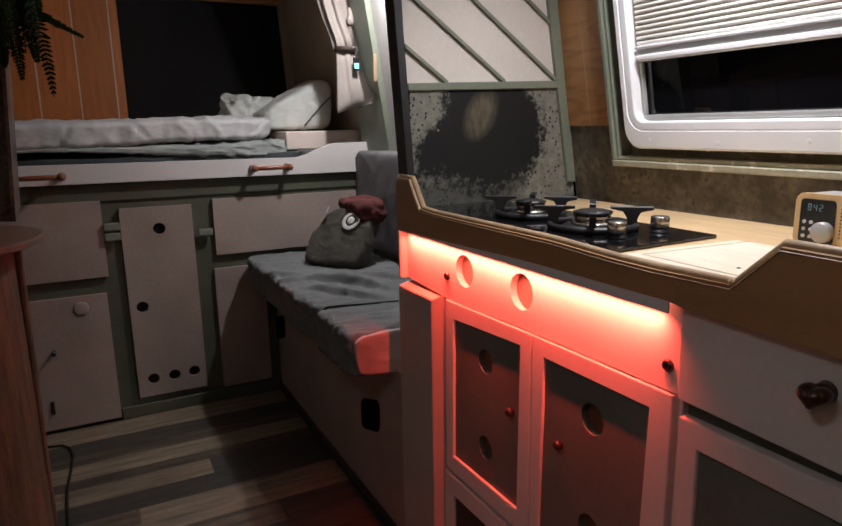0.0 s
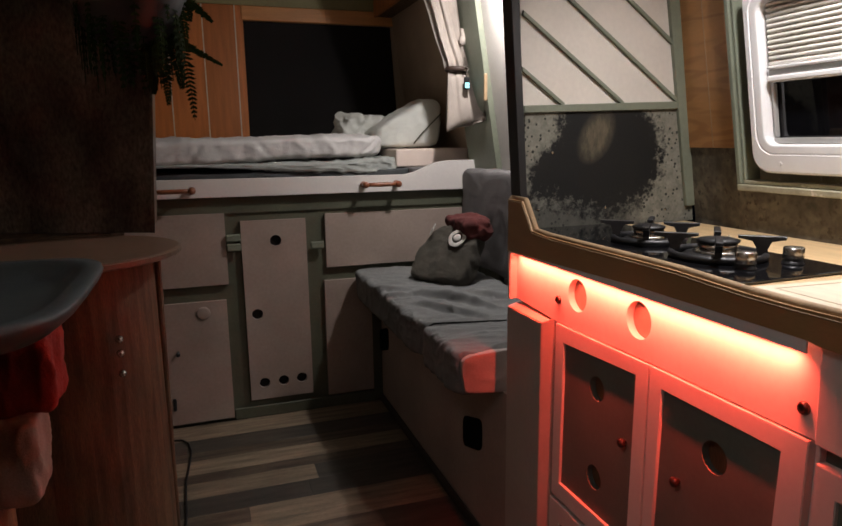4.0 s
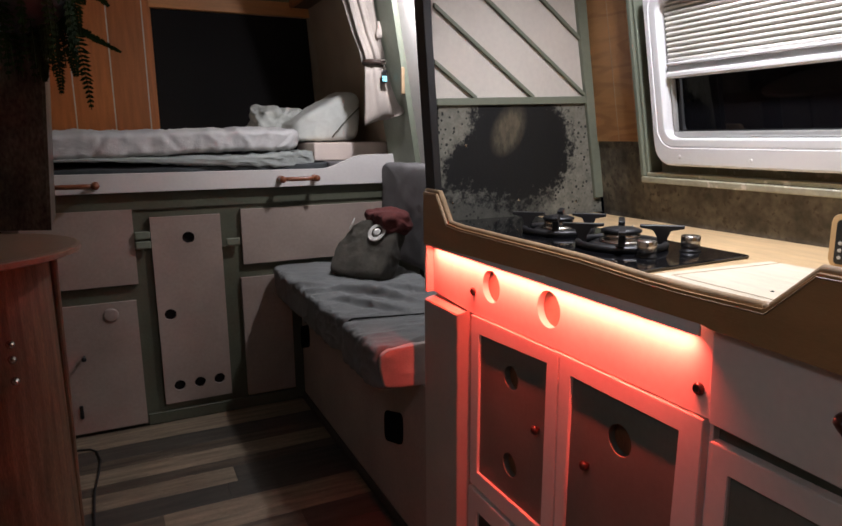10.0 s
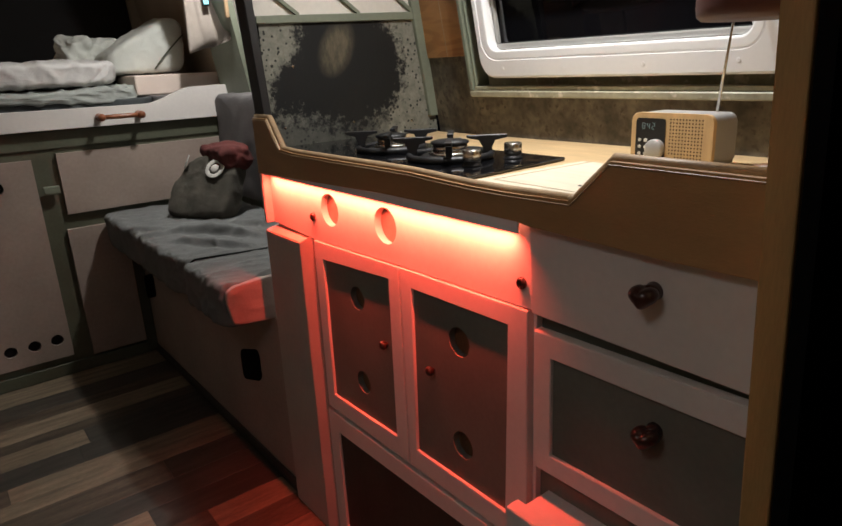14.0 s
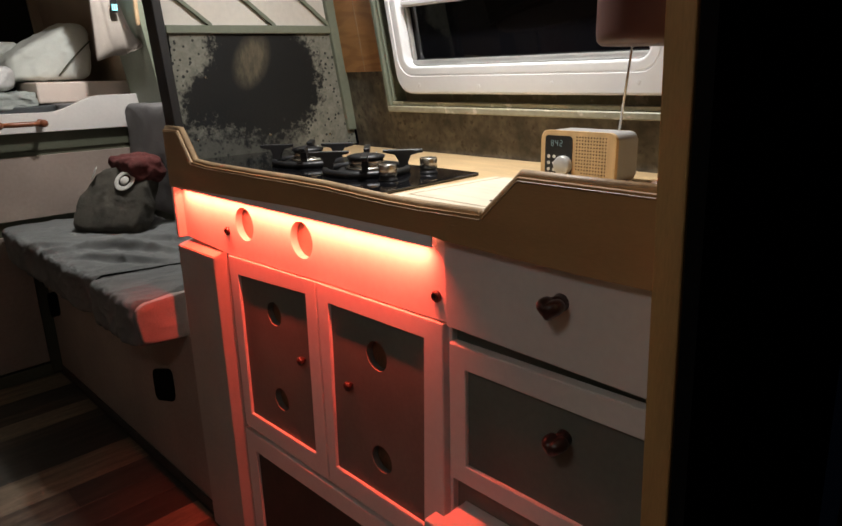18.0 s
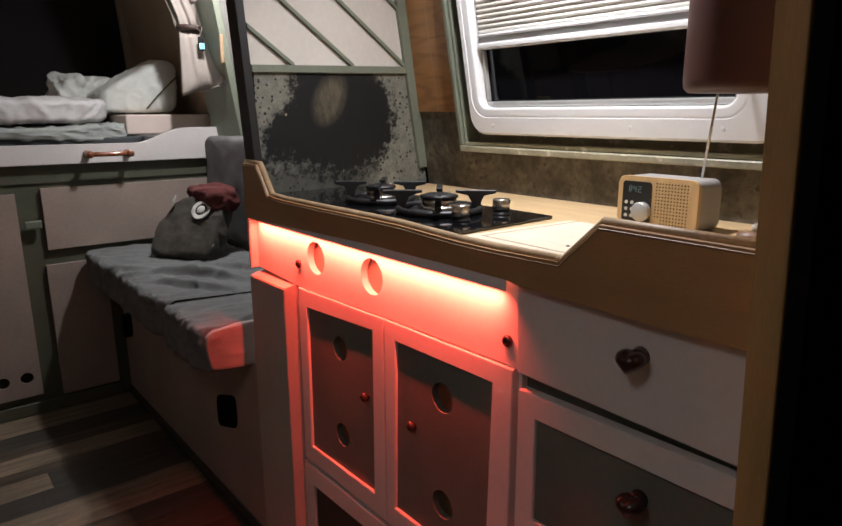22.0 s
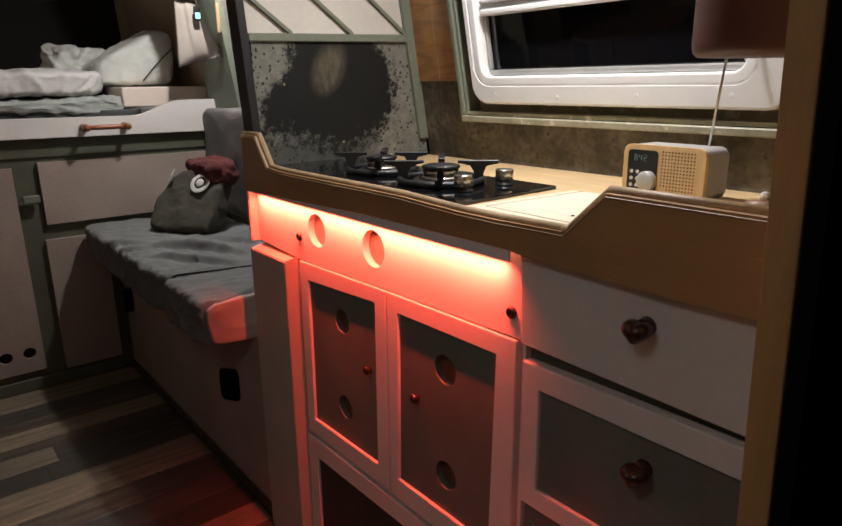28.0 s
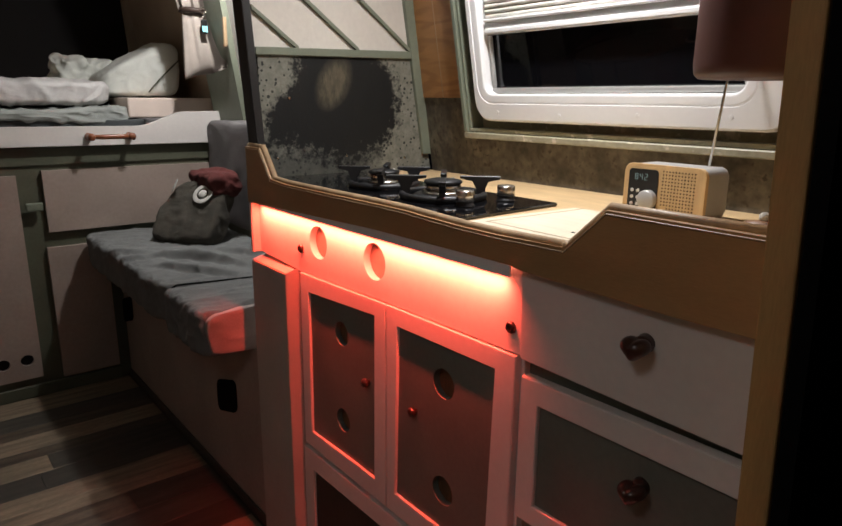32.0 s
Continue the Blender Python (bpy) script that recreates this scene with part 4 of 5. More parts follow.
sx, sz, sw = 0.0042, 0.0046, 0.0007
for i, ch in enumerate("842"):
    bm = bmesh.new()
    y = 0.046 - 0.0085 * i
    spots = {"a": (0, sz, 1), "g": (0, 0, 1), "d": (0, -sz, 1), "b": (-sx / 2, sz / 2, 0), "c": (-sx / 2, -sz / 2, 0), "f": (sx / 2, sz / 2, 0), "e": (sx / 2, -sz / 2, 0)}
    for s in segs[ch]:
        dy, dz, flat = spots[s]
        w, h = (sx * 0.42, sw * 0.6) if flat else (sw * 0.6, sz * 0.42)
        bm = box(-0.0017, -0.0013, y + dy - w, y + dy + w, 0.059 + dz - h, 0.059 + dz + h, bm=bm)
    part("digit", on_radio(bm), DIGIT, panel, "pale display digit " + ch)
bm = bmesh.new()
for i in range(11):
    for j in range(13):
        if j < 2 and i < 2:
            continue
        bm = lathe([(0.0013, 0), (0.0013, 0.0003)], (-0.0001, 0.000 - 0.0052 * i, 0.009 + 0.0051 * j), (-1, 0, 0), 6, bm)
tagged(part("grille_holes", on_radio(bm), HOLE, radio, "grid of small speaker holes"), kind="stuff")
a0 = RM @ Vector((0.056, -0.040, 0.078))
part("aerial", tube([a0, a0 + Vector((0.018, -0.003, 0.13)), a0 + Vector((0.042, -0.007, 0.34))], [0.0022, 0.0019, 0.0012], 8), STEEL, radio, "thin telescopic aerial", True)

pot = thing("hanging_pot", (0.765, 0.345, 1.10), "maroon enamel pot hanging before the window", "pot")
part("body", lathe([(0.050, 0.0), (0.081, 0.001), (0.0865, 0.006), (0.088, 0.016), (0.088, 0.30), (0.090, 0.31)], (0.870, 0.360, 1.094), steps=48), MAROON, pot, "", True)
part("hanger", tube([(0.870, 0.360, 1.39), (0.870, 0.360, ZC)], 0.004, 8), BRASS, pot)
pest = thing("wooden_pestle", (0.89, 0.345, 0.90), "turned wooden pestle lying by the partition", "pestle")
part("handle", lathe([(0.004, 0), (0.011, 0.004), (0.013, 0.02), (0.012, 0.045), (0.011, 0.06), (0.004, 0.064)], (0.883, 0.375, 0.9068), (0.25, -1, 0), 18), PESTLEWOOD, pest, "", True)
part("bead", lathe([(0.003, 0), (0.0065, 0.003), (0.0065, 0.009), (0.003, 0.012)], (0.8925, 0.352, 0.9175), (0, 0, 1), 14), PATCHWHITE, pest, "white bead", True)

# ---- bench ----
bench = thing("bench", (0.85, 1.94, 0), "pale painted bench box with dark finger holes", "bench")
BX = 0.638
part("front_board", holed("x", BX, BX + 0.018, 1.3195, 2.545, 0.0, 0.480, [(1.475, 0.335, 0.001)]), PINKISH, bench)
part("body", box(BX + 0.020, 1.08, 1.3195, 2.545, 0.0, 0.478), PINKISH, bench)
# added thin band stands for the dark smudges along the bench foot
part("kick_strip", box(BX - 0.006, BX - 0.0005, 1.3195, 2.545, 0.0, 0.032, 0.002, 1), DARKPANE, bench, "dark scuffed kick strip")
# solid black plugs paint the shaded insides of the finger holes
for y in (1.566, 2.500):
    hole = [(v, z - 0.32 * (v - y)) for v, z in rounded(y - 0.066, y + 0.066, 0.238, 0.332, 0.024)]
    part("finger_hole", prism(hole, "x", BX - 0.003, BX + 0.010), SHADEBLACK, bench, "black finger-hole liner")
seat = thing("seat_cushion", (0.78, 1.94, 0.505), "grey cotton bench cushion with loose creases", "cushion")
FOLDS = [((0.600, 2.045), (0.713, 1.936), (0.800, 1.770), 0.026), ((0.580, 1.915), (0.650, 1.790), (0.735, 1.695), 0.018), ((0.500, 2.215), (0.575, 2.110), (0.640, 2.075), 0.014), ((0.500, 2.050), (0.560, 2.030), (0.610, 2.022), 0.014), ((0.800, 2.000), (0.860, 1.900), (0.930, 1.860), 0.015)]


def near_fold(x, y, a, b):
    """How far along a stretch of a crease a place lies, and how far to its near side."""
    dx, dy = b[0] - a[0], b[1] - a[1]
    n = math.hypot(dx, dy)
    return ((x - a[0]) * dx + (y - a[1]) * dy) / n / n, ((x - a[0]) * dy - (y - a[1]) * dx) / n


for y0, y1, res in ((1.390, 1.651, 60), (1.661, 2.548, 130)):
    bm = soft_block(0.522, 0.985, y0, y1, 0.470, 0.588, 0.19, 0.003, 11, res, y0)
    for v in bm.verts:
        x, y = v.co.x, v.co.y
        if v.co.z > 0.55:
            for p0, p1, p2, h in FOLDS:
                best = 0.0
                for i, (a, b) in enumerate(((p0, p1), (p1, p2))):
                    s, d = near_fold(x, y, a, b)
                    if -0.02 <= s <= 1.02:
                        u = (s + i) / 2
                        grow = max(0.0, math.sin(math.pi * min(1, max(0, u)))) ** 0.6
                        lift = h * math.exp(-(d / 0.012) ** 2) - 0.5 * h * math.exp(-((d + 0.020) / 0.010) ** 2) - 0.3 * h * math.exp(-((d - 0.022) / 0.012) ** 2)
                        best = lift * grow if abs(lift * grow) > abs(best) else best
                v.co.z += best
        v.co.y += -0.22 * (x - 0.60) * math.exp(-((y - 1.656) / 0.14) ** 2)
    crumple(bm, 0.0055, (7, 13, 9), y0, 3.0)
    crumple(bm, 0.004, (30, 34, 20), 5 + y0, 2.0, lambda c: math.exp(-((c.x - 0.53) / 0.02) ** 2 - ((c.z - 0.575) / 0.03) ** 2))
    for v in bm.verts:
        v.co.z = max(v.co.z, 0.4815) if v.co.x > 0.630 else v.co.z
    part("pad", bm, GREYCLOTH, seat, "", True)
part("seam", tube([(x, 1.656 - 0.22 * (x - 0.60), 0.5865 - 0.03 * max(0, 0.56 - x) * 20) for x in (0.532, 0.545, 0.56, 0.60, 0.68, 0.76, 0.84, 0.92, 0.96)], [0.002, 0.003, 0.003, 0.0028, 0.0022, 0.003, 0.0024, 0.003, 0.002], 6), SHADEBLACK, seat, "dark seam between the pads", True)
part("end_panel", crumple(soft_block(0.533, 0.982, 1.376, 1.398, 0.478, 0.587, 0.30, 0.002, 14, 26, 2), 0.003, (16, 10, 16), 3), PALECLOTH, seat, "pale end panel of the cover", True)
backrest = thing("backrest_cushion", (1.03, 1.94, 0.59), "grey velour backrest cushion against the wall", "cushion")
for y0, y1 in ((1.352, 1.96), (1.962, 2.545)):
    part("pad", crumple(soft_block(1.000, 1.088, y0, y1, 0.592, 0.980, 0.2, 0.004, 7, 36, y0 * 2), 0.005, (6, 7, 5), y0, 2.5), BACKCLOTH, backrest, "", True)
cushion = thing("knitted_cushion", (0.78, 2.12, 0.59), "grey knitted cushion with crochet rings and a red top", "cushion")
CU, CW, CM = Vector((0.538, -0.843, 0.0)), Vector((0.519, 0.331, 0.788)), Vector((0.664, 0.424, -0.616))
CA = Vector((0.665, 2.244, 0.603))
LEANING = Matrix.Translation(CA + CU * 0.118 + CW * 0.112 + CM * 0.034) @ Matrix((CU, CM, CW)).transposed().to_4x4()


def leaning(bm):
    """Taper a cushion towards its top and lean it back against the backrest."""
    for v in bm.verts:
        t = max(0, v.co.z / 0.112)
        v.co.x += (0.040 if v.co.x < 0 else -0.012) * t * min(1, abs(v.co.x) / 0.08)
    bm.transform(LEANING)
    for v in bm.verts:
        v.co.z = max(v.co.z, 0.590)
    return bm


bm = soft_block(-0.122, 0.122, -0.042, 0.042, -0.116, 0.125, 0.30, 0.003, 14, 34, 3)
crumple(bm, 0.004, (14, 14, 24), 2, 3.0)
part("cover", leaning(bm), KNIT, cushion, "dark grey knit cover", True)
bm = soft_block(0.836, 0.962, 2.120, 2.300, 0.735, 0.820, 0.42, 0.006, 14, 20, 9)
part("top", crumple(bm, 0.006, (18, 18, 18), 4), REDKNIT, cushion, "red wool top", True)


def crochet_ring(s, h, way, r):
    """Lace ring round a small white disc."""
    at = CA + CU * s + CW * h - CM * 0.020
    b = bmesh.new()
    n, rows = 96, []
    for f, h in ((0.58, 0.0), (0.60, 0.0030), (0.70, 0.0018), (0.78, 0.0034), (0.88, 0.0016), (0.96, 0.0030), (1.0, 0.0)):
        wave = [1 + (0.022 if f > 0.9 else 0.0) * math.cos(24 * 2 * math.pi * k / n) for k in range(n)]
        lift = [h * (0.82 + 0.18 * math.cos(24 * 2 * math.pi * k / n)) for k in range(n)]
        rows.append([b.verts.new((r * f * wave[k] * math.cos(2 * math.pi * k / n), r * f * wave[k] * math.sin(2 * math.pi * k / n), lift[k])) for k in range(n)])
    for r0, r1 in zip(rows, rows[1:] + rows[:1]):
        for k in range(n):
            b.faces.new((r0[k], r0[(k + 1) % n], r1[(k + 1) % n], r1[k]))
    b.transform(Matrix.Translation(at) @ Vector((0, 0, 1)).rotation_difference(Vector(way)).to_matrix().to_4x4())
    b = lathe([(r * 0.43, 0.0), (r * 0.41, 0.003), (r * 0.1, 0.0036)], at, way, 24, b)
    part("ring", b, PATCHWHITE, cushion, "white crochet ring", True)


crochet_ring(0.164, 0.170, -CM, 0.037)
crochet_ring(0.040, 0.196, Vector((-0.85, 0.25, 0.45)), 0.024)

# ---- bed with cupboards ----
BY = 2.556
bed = thing("bed_base", (0.15, 3.0, 0), "sage green bed base with old-white cupboard fronts", "bed")
part("face_frame", box(XL, 1.10, BY + 0.010, BY + 0.03, 0.0, 0.90), GREENDARK, bed, "olive green face frame")
part("platform", box(XL, 1.10, BY + 0.032, YR - 0.02, 0.90, 0.945), GREENDARK, bed)
curve = [(XL, 0.902), (1.105, 0.896), (1.105, 1.018)]
for k in range(13):
    s = k / 12
    curve.append((0.935 - 0.19 * s, 1.016 - 0.052 * (3 * s * s - 2 * s ** 3)))
curve.append((XL, 0.972))
part("bed_board", prism(curve, "y", BY - 0.022, BY + 0.010, 0.002), WHITE, bed, "white front board with a curved rise")
part("rail", box(XL, 1.10, BY + 0.002, BY + 0.012, 0.835, 0.896, 0.001, 1), GREENDARK, bed)
part("kick_board", box(0.024, 0.606, BY - 0.004, BY + 0.010, 0.0, 0.045, 0.002, 1), GREENDARK, bed)


def front(name, x0, x1, z0, z1, holes=(), label="old-white painted cupboard front"):
    f = part(name, holed("y", BY - 0.006, BY + 0.010, x0, x1, z0, z1, holes), PINKISH, bed, label)
    return f


front("drawer", 0.418, 1.02, 0.600, 0.817)
d = front("door", 0.090, 0.340, 0.075, 0.804, [(0.220, 0.722, 0.022), (0.134, 0.431, 0.0215), (0.146, 0.143, 0.021), (0.222, 0.144, 0.021), (0.296, 0.146, 0.021)])
# near-black sheet paints the dark insides of the door holes
part("cavity", box(0.10, 0.335, BY + 0.0085, BY + 0.0096, 0.08, 0.80), HOLE, d)
front("drawer", XL + 0.10, 0.033, 0.562, 0.838)
d = front("door", XL + 0.10, 0.020, 0.014, 0.500)
part("disc", lathe([(0.026, 0), (0.026, 0.003), (0.020, 0.005)], (-0.069, BY - 0.006, 0.455), (0, -1, 0), 24), PINKISH, d, "painted round disc", True)
part("pin", lathe([(0.004, 0), (0.004, 0.03), (0.008, 0.032), (0.008, 0.04)], (-0.171, BY - 0.006, 0.311), (0, -1, 0), 12), IRON, d, "black pull pin", True)
part("hinge", box(-0.205, -0.193, BY - 0.012, BY - 0.006, 0.075, 0.125, 0.002, 1), IRON, d)
front("panel", 0.405, 0.600, 0.055, 0.545)
for x, z in ((0.061, 0.742), (0.061, 0.706), (0.382, 0.695)):
    part("turn_latch", box(x - 0.026, x + 0.026, BY - 0.020, BY - 0.006, z - 0.014, z + 0.014, 0.004, 2), GREEN, bed, "green wooden turn latch")
for x in (0.6430, -0.1425):
    h = part("handle", tube([(x - 0.0675, BY - 0.062, 0.930), (x - 0.03, BY - 0.064, 0.930), (x + 0.03, BY - 0.064, 0.930), (x + 0.0675, BY - 0.062, 0.930)], [0.0075, 0.0088, 0.0088, 0.0075], 14), HANDLEWOOD, bed, "turned varnished wooden handle", True)
    for dx in (-0.0675, 0.0675):
        part("post", lathe([(0.013, 0), (0.014, 0.006), (0.009, 0.016), (0.0085, 0.030), (0.013, 0.038), (0.013, 0.050), (0.006, 0.056)], (x + dx, BY - 0.022, 0.930), (0, -1, 0), 16), HANDLEWOOD, h, "", True)

sheet = thing("under_sheet", (0.1, 3.0, 0.945), "rumpled dark slate sheet over the mattress", "sheet")
bm = soft_block(XL + 0.02, 0.80, BY + 0.034, 3.45, 0.946, 0.986, 0.12, 0.004, 9, 60, 5)
part("cloth", crumple(bm, 0.005, (9, 9, 22), 3, 2.5), DARKSHEET, sheet, "", True)
mattress = thing("mattress", (0.95, 3.0, 0.945), "thin grey mattress at the bed's end", "mattress")
part("pad", soft_block(0.79, 1.07, BY + 0.03, 3.45, 0.946, 0.990, 0.1, 0.002, 9, 16, 6), BACKCLOTH, mattress, "", True)
duvet = thing("duvet", (0.0, 3.0, 1.03), "folded pale grey quilted duvet on the bed", "duvet")


def swell(x):
    """The lower fold grows thicker towards the foot end."""
    t = min(1.0, max(0.0, (x + 0.25) / 0.95))
    return 0.016 * t * t * (3 - 2 * t)


bm = soft_block(XL + 0.03, 0.708, BY + 0.024, 3.42, 1.014, 1.116, 0.30, 0.004, 4, 120, 7)
for v in bm.verts:
    v.co.z += swell(v.co.x) * (1.5 - 7.5 * (v.co.z - 1.014)) + 0.008 * noise.noise(Vector((v.co.x * 3.5, v.co.y * 3, 1.5)))
    # shallow quilting seams at uneven distances, running back over the bed
    for sx in (-0.52, -0.29, -0.09, 0.17, 0.39, 0.56):
        v.co.z -= 0.004 * math.exp(-((v.co.x - sx - 0.10 * (v.co.y - BY)) / 0.010) ** 2)
crumple(bm, 0.008, (9, 6, 8), 6, 3.0)
for v in bm.verts:
    # short slanting creases pulled in along the front
    for sx, lean, deep in ((-0.47, 0.3, 4), (-0.36, -0.5, 3), (-0.22, 0.2, 5), (-0.05, 0.6, 5), (0.03, -0.4, 4), (0.12, 0.1, 6), (0.20, -0.8, 5), (0.27, 0.2, 6), (0.41, -0.6, 4), (0.50, 0.9, 5), (0.61, 1.2, 5)):
        v.co.y += 0.001 * deep * math.exp(-((v.co.x - sx - lean * (v.co.z - 1.07)) / 0.009) ** 2) * (1 if v.co.y < BY + 0.1 else 0)
part("quilt", crumple(bm, 0.0025, (30, 14, 14), 2, 2.0), DUVET, duvet, "", True)
bm = soft_block(-0.74, 0.748, BY + 0.016, 2.95, 0.976, 1.024, 0.36, 0.003, 9, 90, 8)
for v in bm.verts:
    # thin along the head end, bulging where it is folded over
    k = min(1.25, max(0.25, 0.25 + 0.75 * (v.co.x + 0.05) / 0.52))
    v.co.z = 1.022 - (1.022 - v.co.z) * k + (0.014 * max(0.0, v.co.x - 0.45) / 0.3 if v.co.z > 1.0 else 0.0)
crumple(bm, 0.009, (14, 8, 26), 1, 3.0, lambda c: min(1.0, max(0.2, c.x + 0.4)))
part("fold", bm, SHEET, duvet, "sage grey lower fold", True)
pil = thing("pillow", (0.85, 2.95, 1.0), "pale green pillow propped by the wall", "pillow")
bm = soft_block(0.700, 1.008, 2.775, 3.06, 1.072, 1.286, 0.30, 0.005, 6, 40, 4)
for v in bm.verts:
    # low at the foot, thick at the wall
    v.co.z = 1.072 + (v.co.z - 1.072) * min(1.0, 0.38 + 0.62 * max(0, (v.co.x - 0.70) / 0.24))
part("cover", crumple(bm, 0.005, (9, 9, 9), 9, 4.0), PILLOW, pil, "", True)
part("piping", tube([(0.868, 2.770, 1.088), (0.885, 2.762, 1.110), (0.91, 2.760, 1.138), (0.955, 2.762, 1.180), (1.000, 2.776, 1.217)], 0.0030, 8), GREENDARK, pil, "", True)
bun = thing("blanket", (0.63, 3.1, 1.12), "crumpled pale blanket behind the duvet", "blanket")
bm = soft_block(0.585, 0.81, 2.98, 3.20, 1.07, 1.220, 0.45, 0.014, 12, 34, 11)
part("cloth", crumple(bm, 0.016, (14, 14, 14), 2, 2.0), PILLOW, bun, "", True)
fb = thing("storage_box", (0.96, 2.72, 0.99), "low pale pink box at the bed's edge", "box")
part("body", box(0.752, 1.084, 2.66, 2.93, 0.990, 1.066, 0.007, 3), FOAM, fb)

# ---- curtain tied back ----
cur = thing("curtain", (0.97, 2.46, 1.15), "cream curtain tied back in a bunch", "curtain")


def bunch(levels, folds, name, slant=0.0, deep=0.22):
    """Pleated cloth through (z, x, y, rx, ry) sections."""
    bm = bmesh.new()
    n = 96
    rows = []
    for z, x, y, rx, ry in levels:
        ring = []
        for k in range(n):
            a = 2 * math.pi * k / n
            f = 1 + deep * math.cos(folds * a + z * 3) + 0.45 * deep * math.cos((folds * 2 + 1) * a + z * 9) + 0.05 * noise.noise(Vector((4 * math.cos(a), 4 * math.sin(a), z * 30)))
            ring.append(bm.verts.new((x + rx * f * math.cos(a), y + ry * f * math.sin(a), z + 0.006 * math.cos(3 * a + x * 30))))
        rows.append(ring)
    for r0, r1 in zip(rows, rows[1:]):
        for k in range(n):
            bm.faces.new((r0[k], r0[(k + 1) % n], r1[(k + 1) % n], r1[k]))
    bm.faces.new(rows[0][::-1])
    bm.faces.new(rows[-1])
    for v in bm.verts:
        v.co.z += slant * (v.co.x - levels[-1][1]) * min(1, max(0, (1.36 - v.co.z) / 0.15))
        # where it would press into the post it bulges forward instead
        press = v.co.x + 0.155 * v.co.z - 1.206
        if press > 0:
            v.co.x, v.co.y = v.co.x - press, v.co.y - 1.9 * press
    return part(name, bm, CURTAIN, cur, "", True)


CY = 2.50
bunch([(1.855, 0.825, CY, 0.085, 0.05), (1.74, 0.866, CY, 0.066, 0.044), (1.65, 0.896, CY, 0.054, 0.04), (1.593, 0.912, CY, 0.05, 0.036), (1.49, 0.938, CY, 0.046, 0.032), (1.42, 0.962, CY, 0.043, 0.029), (1.372, 0.972, CY, 0.043, 0.027)], 7, "upper_drape")
bunch([(1.372, 0.972, CY, 0.043, 0.027), (1.335, 0.978, CY, 0.052, 0.032), (1.28, 0.985, CY, 0.062, 0.036), (1.235, 0.992, CY, 0.07, 0.036), (1.19, 1.004, CY, 0.082, 0.032), (1.172, 1.012, CY, 0.094, 0.024), (1.16, 1.014, CY, 0.092, 0.01)], 6, "lower_drape", 0.22, 0.07)
part("gathered_fold", crumple(soft_block(0.966, 1.008, CY - 0.05, CY, 1.468, 1.533, 0.5, 0.004, 20, 16, 3), 0.004, (30, 30, 20), 2), CURTAIN, cur, "", True)
part("tie", lathe([(0.046, -0.009), (0.052, -0.006), (0.052, 0.006), (0.046, 0.009)], (0.970, CY, 1.377), (0.08, 0, 1), 32), STRAPGAP, cur, "dark strap", True)
KX0, KY = 0.985, CY - 0.060
ringpts = [(KX0 + 0.010 * math.cos(a), KY, 1.376 + 0.010 * math.sin(a)) for a in [2 * math.pi * k / 24 for k in range(25)]]
tagk = thing("key_thermometer", (KX0, KY, 1.29), "small black thermometer fob with a lit display", "thermometer")
part("split_ring", tube(ringpts, 0.0016, 8, cap=False), STEEL, tagk, "steel split ring", True)
part("chain", tube([(KX0, KY - 0.001, 1.366), (KX0 - 0.001, KY - 0.002, 1.355), (KX0 - 0.002, KY - 0.003, 1.345)], 0.0022, 8), STEEL, tagk, "", True)
part("case", box(KX0 - 0.014, KX0 + 0.010, KY - 0.010, KY - 0.001, 1.295, 1.345, 0.0045, 3), BLACKPLASTIC, tagk)
part("display", box(KX0 - 0.011, KX0 + 0.007, KY - 0.0108, KY - 0.0101, 1.302, 1.322), LCD, tagk, "cyan lit display")
part("reading", box(KX0 - 0.007, KX0 - 0.005, KY - 0.0114, KY - 0.0109, 1.305, 1.319, bm=box(KX0, KX0 + 0.002, KY - 0.0114, KY - 0.0109, 1.305, 1.319)), BLACKPLASTIC, tagk)
hook = thing("curtain_hook", (1.06, 2.52, 1.3), "small wooden tie-back peg on the green post", "hook")
part("peg", box(1.000, 1.013, 2.300, 2.314, 1.245, 1.345, 0.004, 2), EDGEWOOD, hook)
corner = thing("overhead_ledge", (0.95, 2.97, 1.745), "orange wooden overhead ledge along the wall above the bed", "ledge")
part("front_board", box(0.885, 0.903, 2.47, 3.478, 1.745, ZC - 0.002, 0.003, 1), ORANGEWOOD, corner)
part("bottom_board", box(0.9035, 0.996, 2.47, 3.478, 1.748, 1.760, 0.001, 1), REDWOOD, corner, "dark underside board")

# ---- left side: round shelf, cupboard, basin, dark cabinet ----
shelf = thing("round_shelf_unit", (-0.35, 1.62, 0), "red-brown curved cupboard with a rounded brown top", "cupboard")
part("top", lathe([(0.245, 0), (0.252, 0.003), (0.252, 0.013), (0.245, 0.016), (0.02, 0.016)], (-0.345, 1.62, 0.848), steps=64), SHELFTOP, shelf, "rounded brown shelf top")
arc = [(-0.345 + 0.192 * math.cos(radians(a)), 1.62 + 0.192 * math.sin(radians(a))) for a in range(-100, 61, 8)]
part("body", prism(arc + [(-0.60, 1.80), (-0.60, 1.40)], "z", 0.0, 0.846), REDWOOD, shelf)
part("edge_strip", tube([(-0.160, 1.60, 0.0), (-0.148, 1.60, 0.846)], 0.008, 10), REDWOOD, shelf)
for z in (0.694, 0.663, 0.618):
    part("catch", lathe([(0.008, 0), (0.008, 0.006), (0.004, 0.014)], (-0.226, 1.447, z), (0.3, -1, 0), 14), STEEL, shelf, "small chrome catch", True)
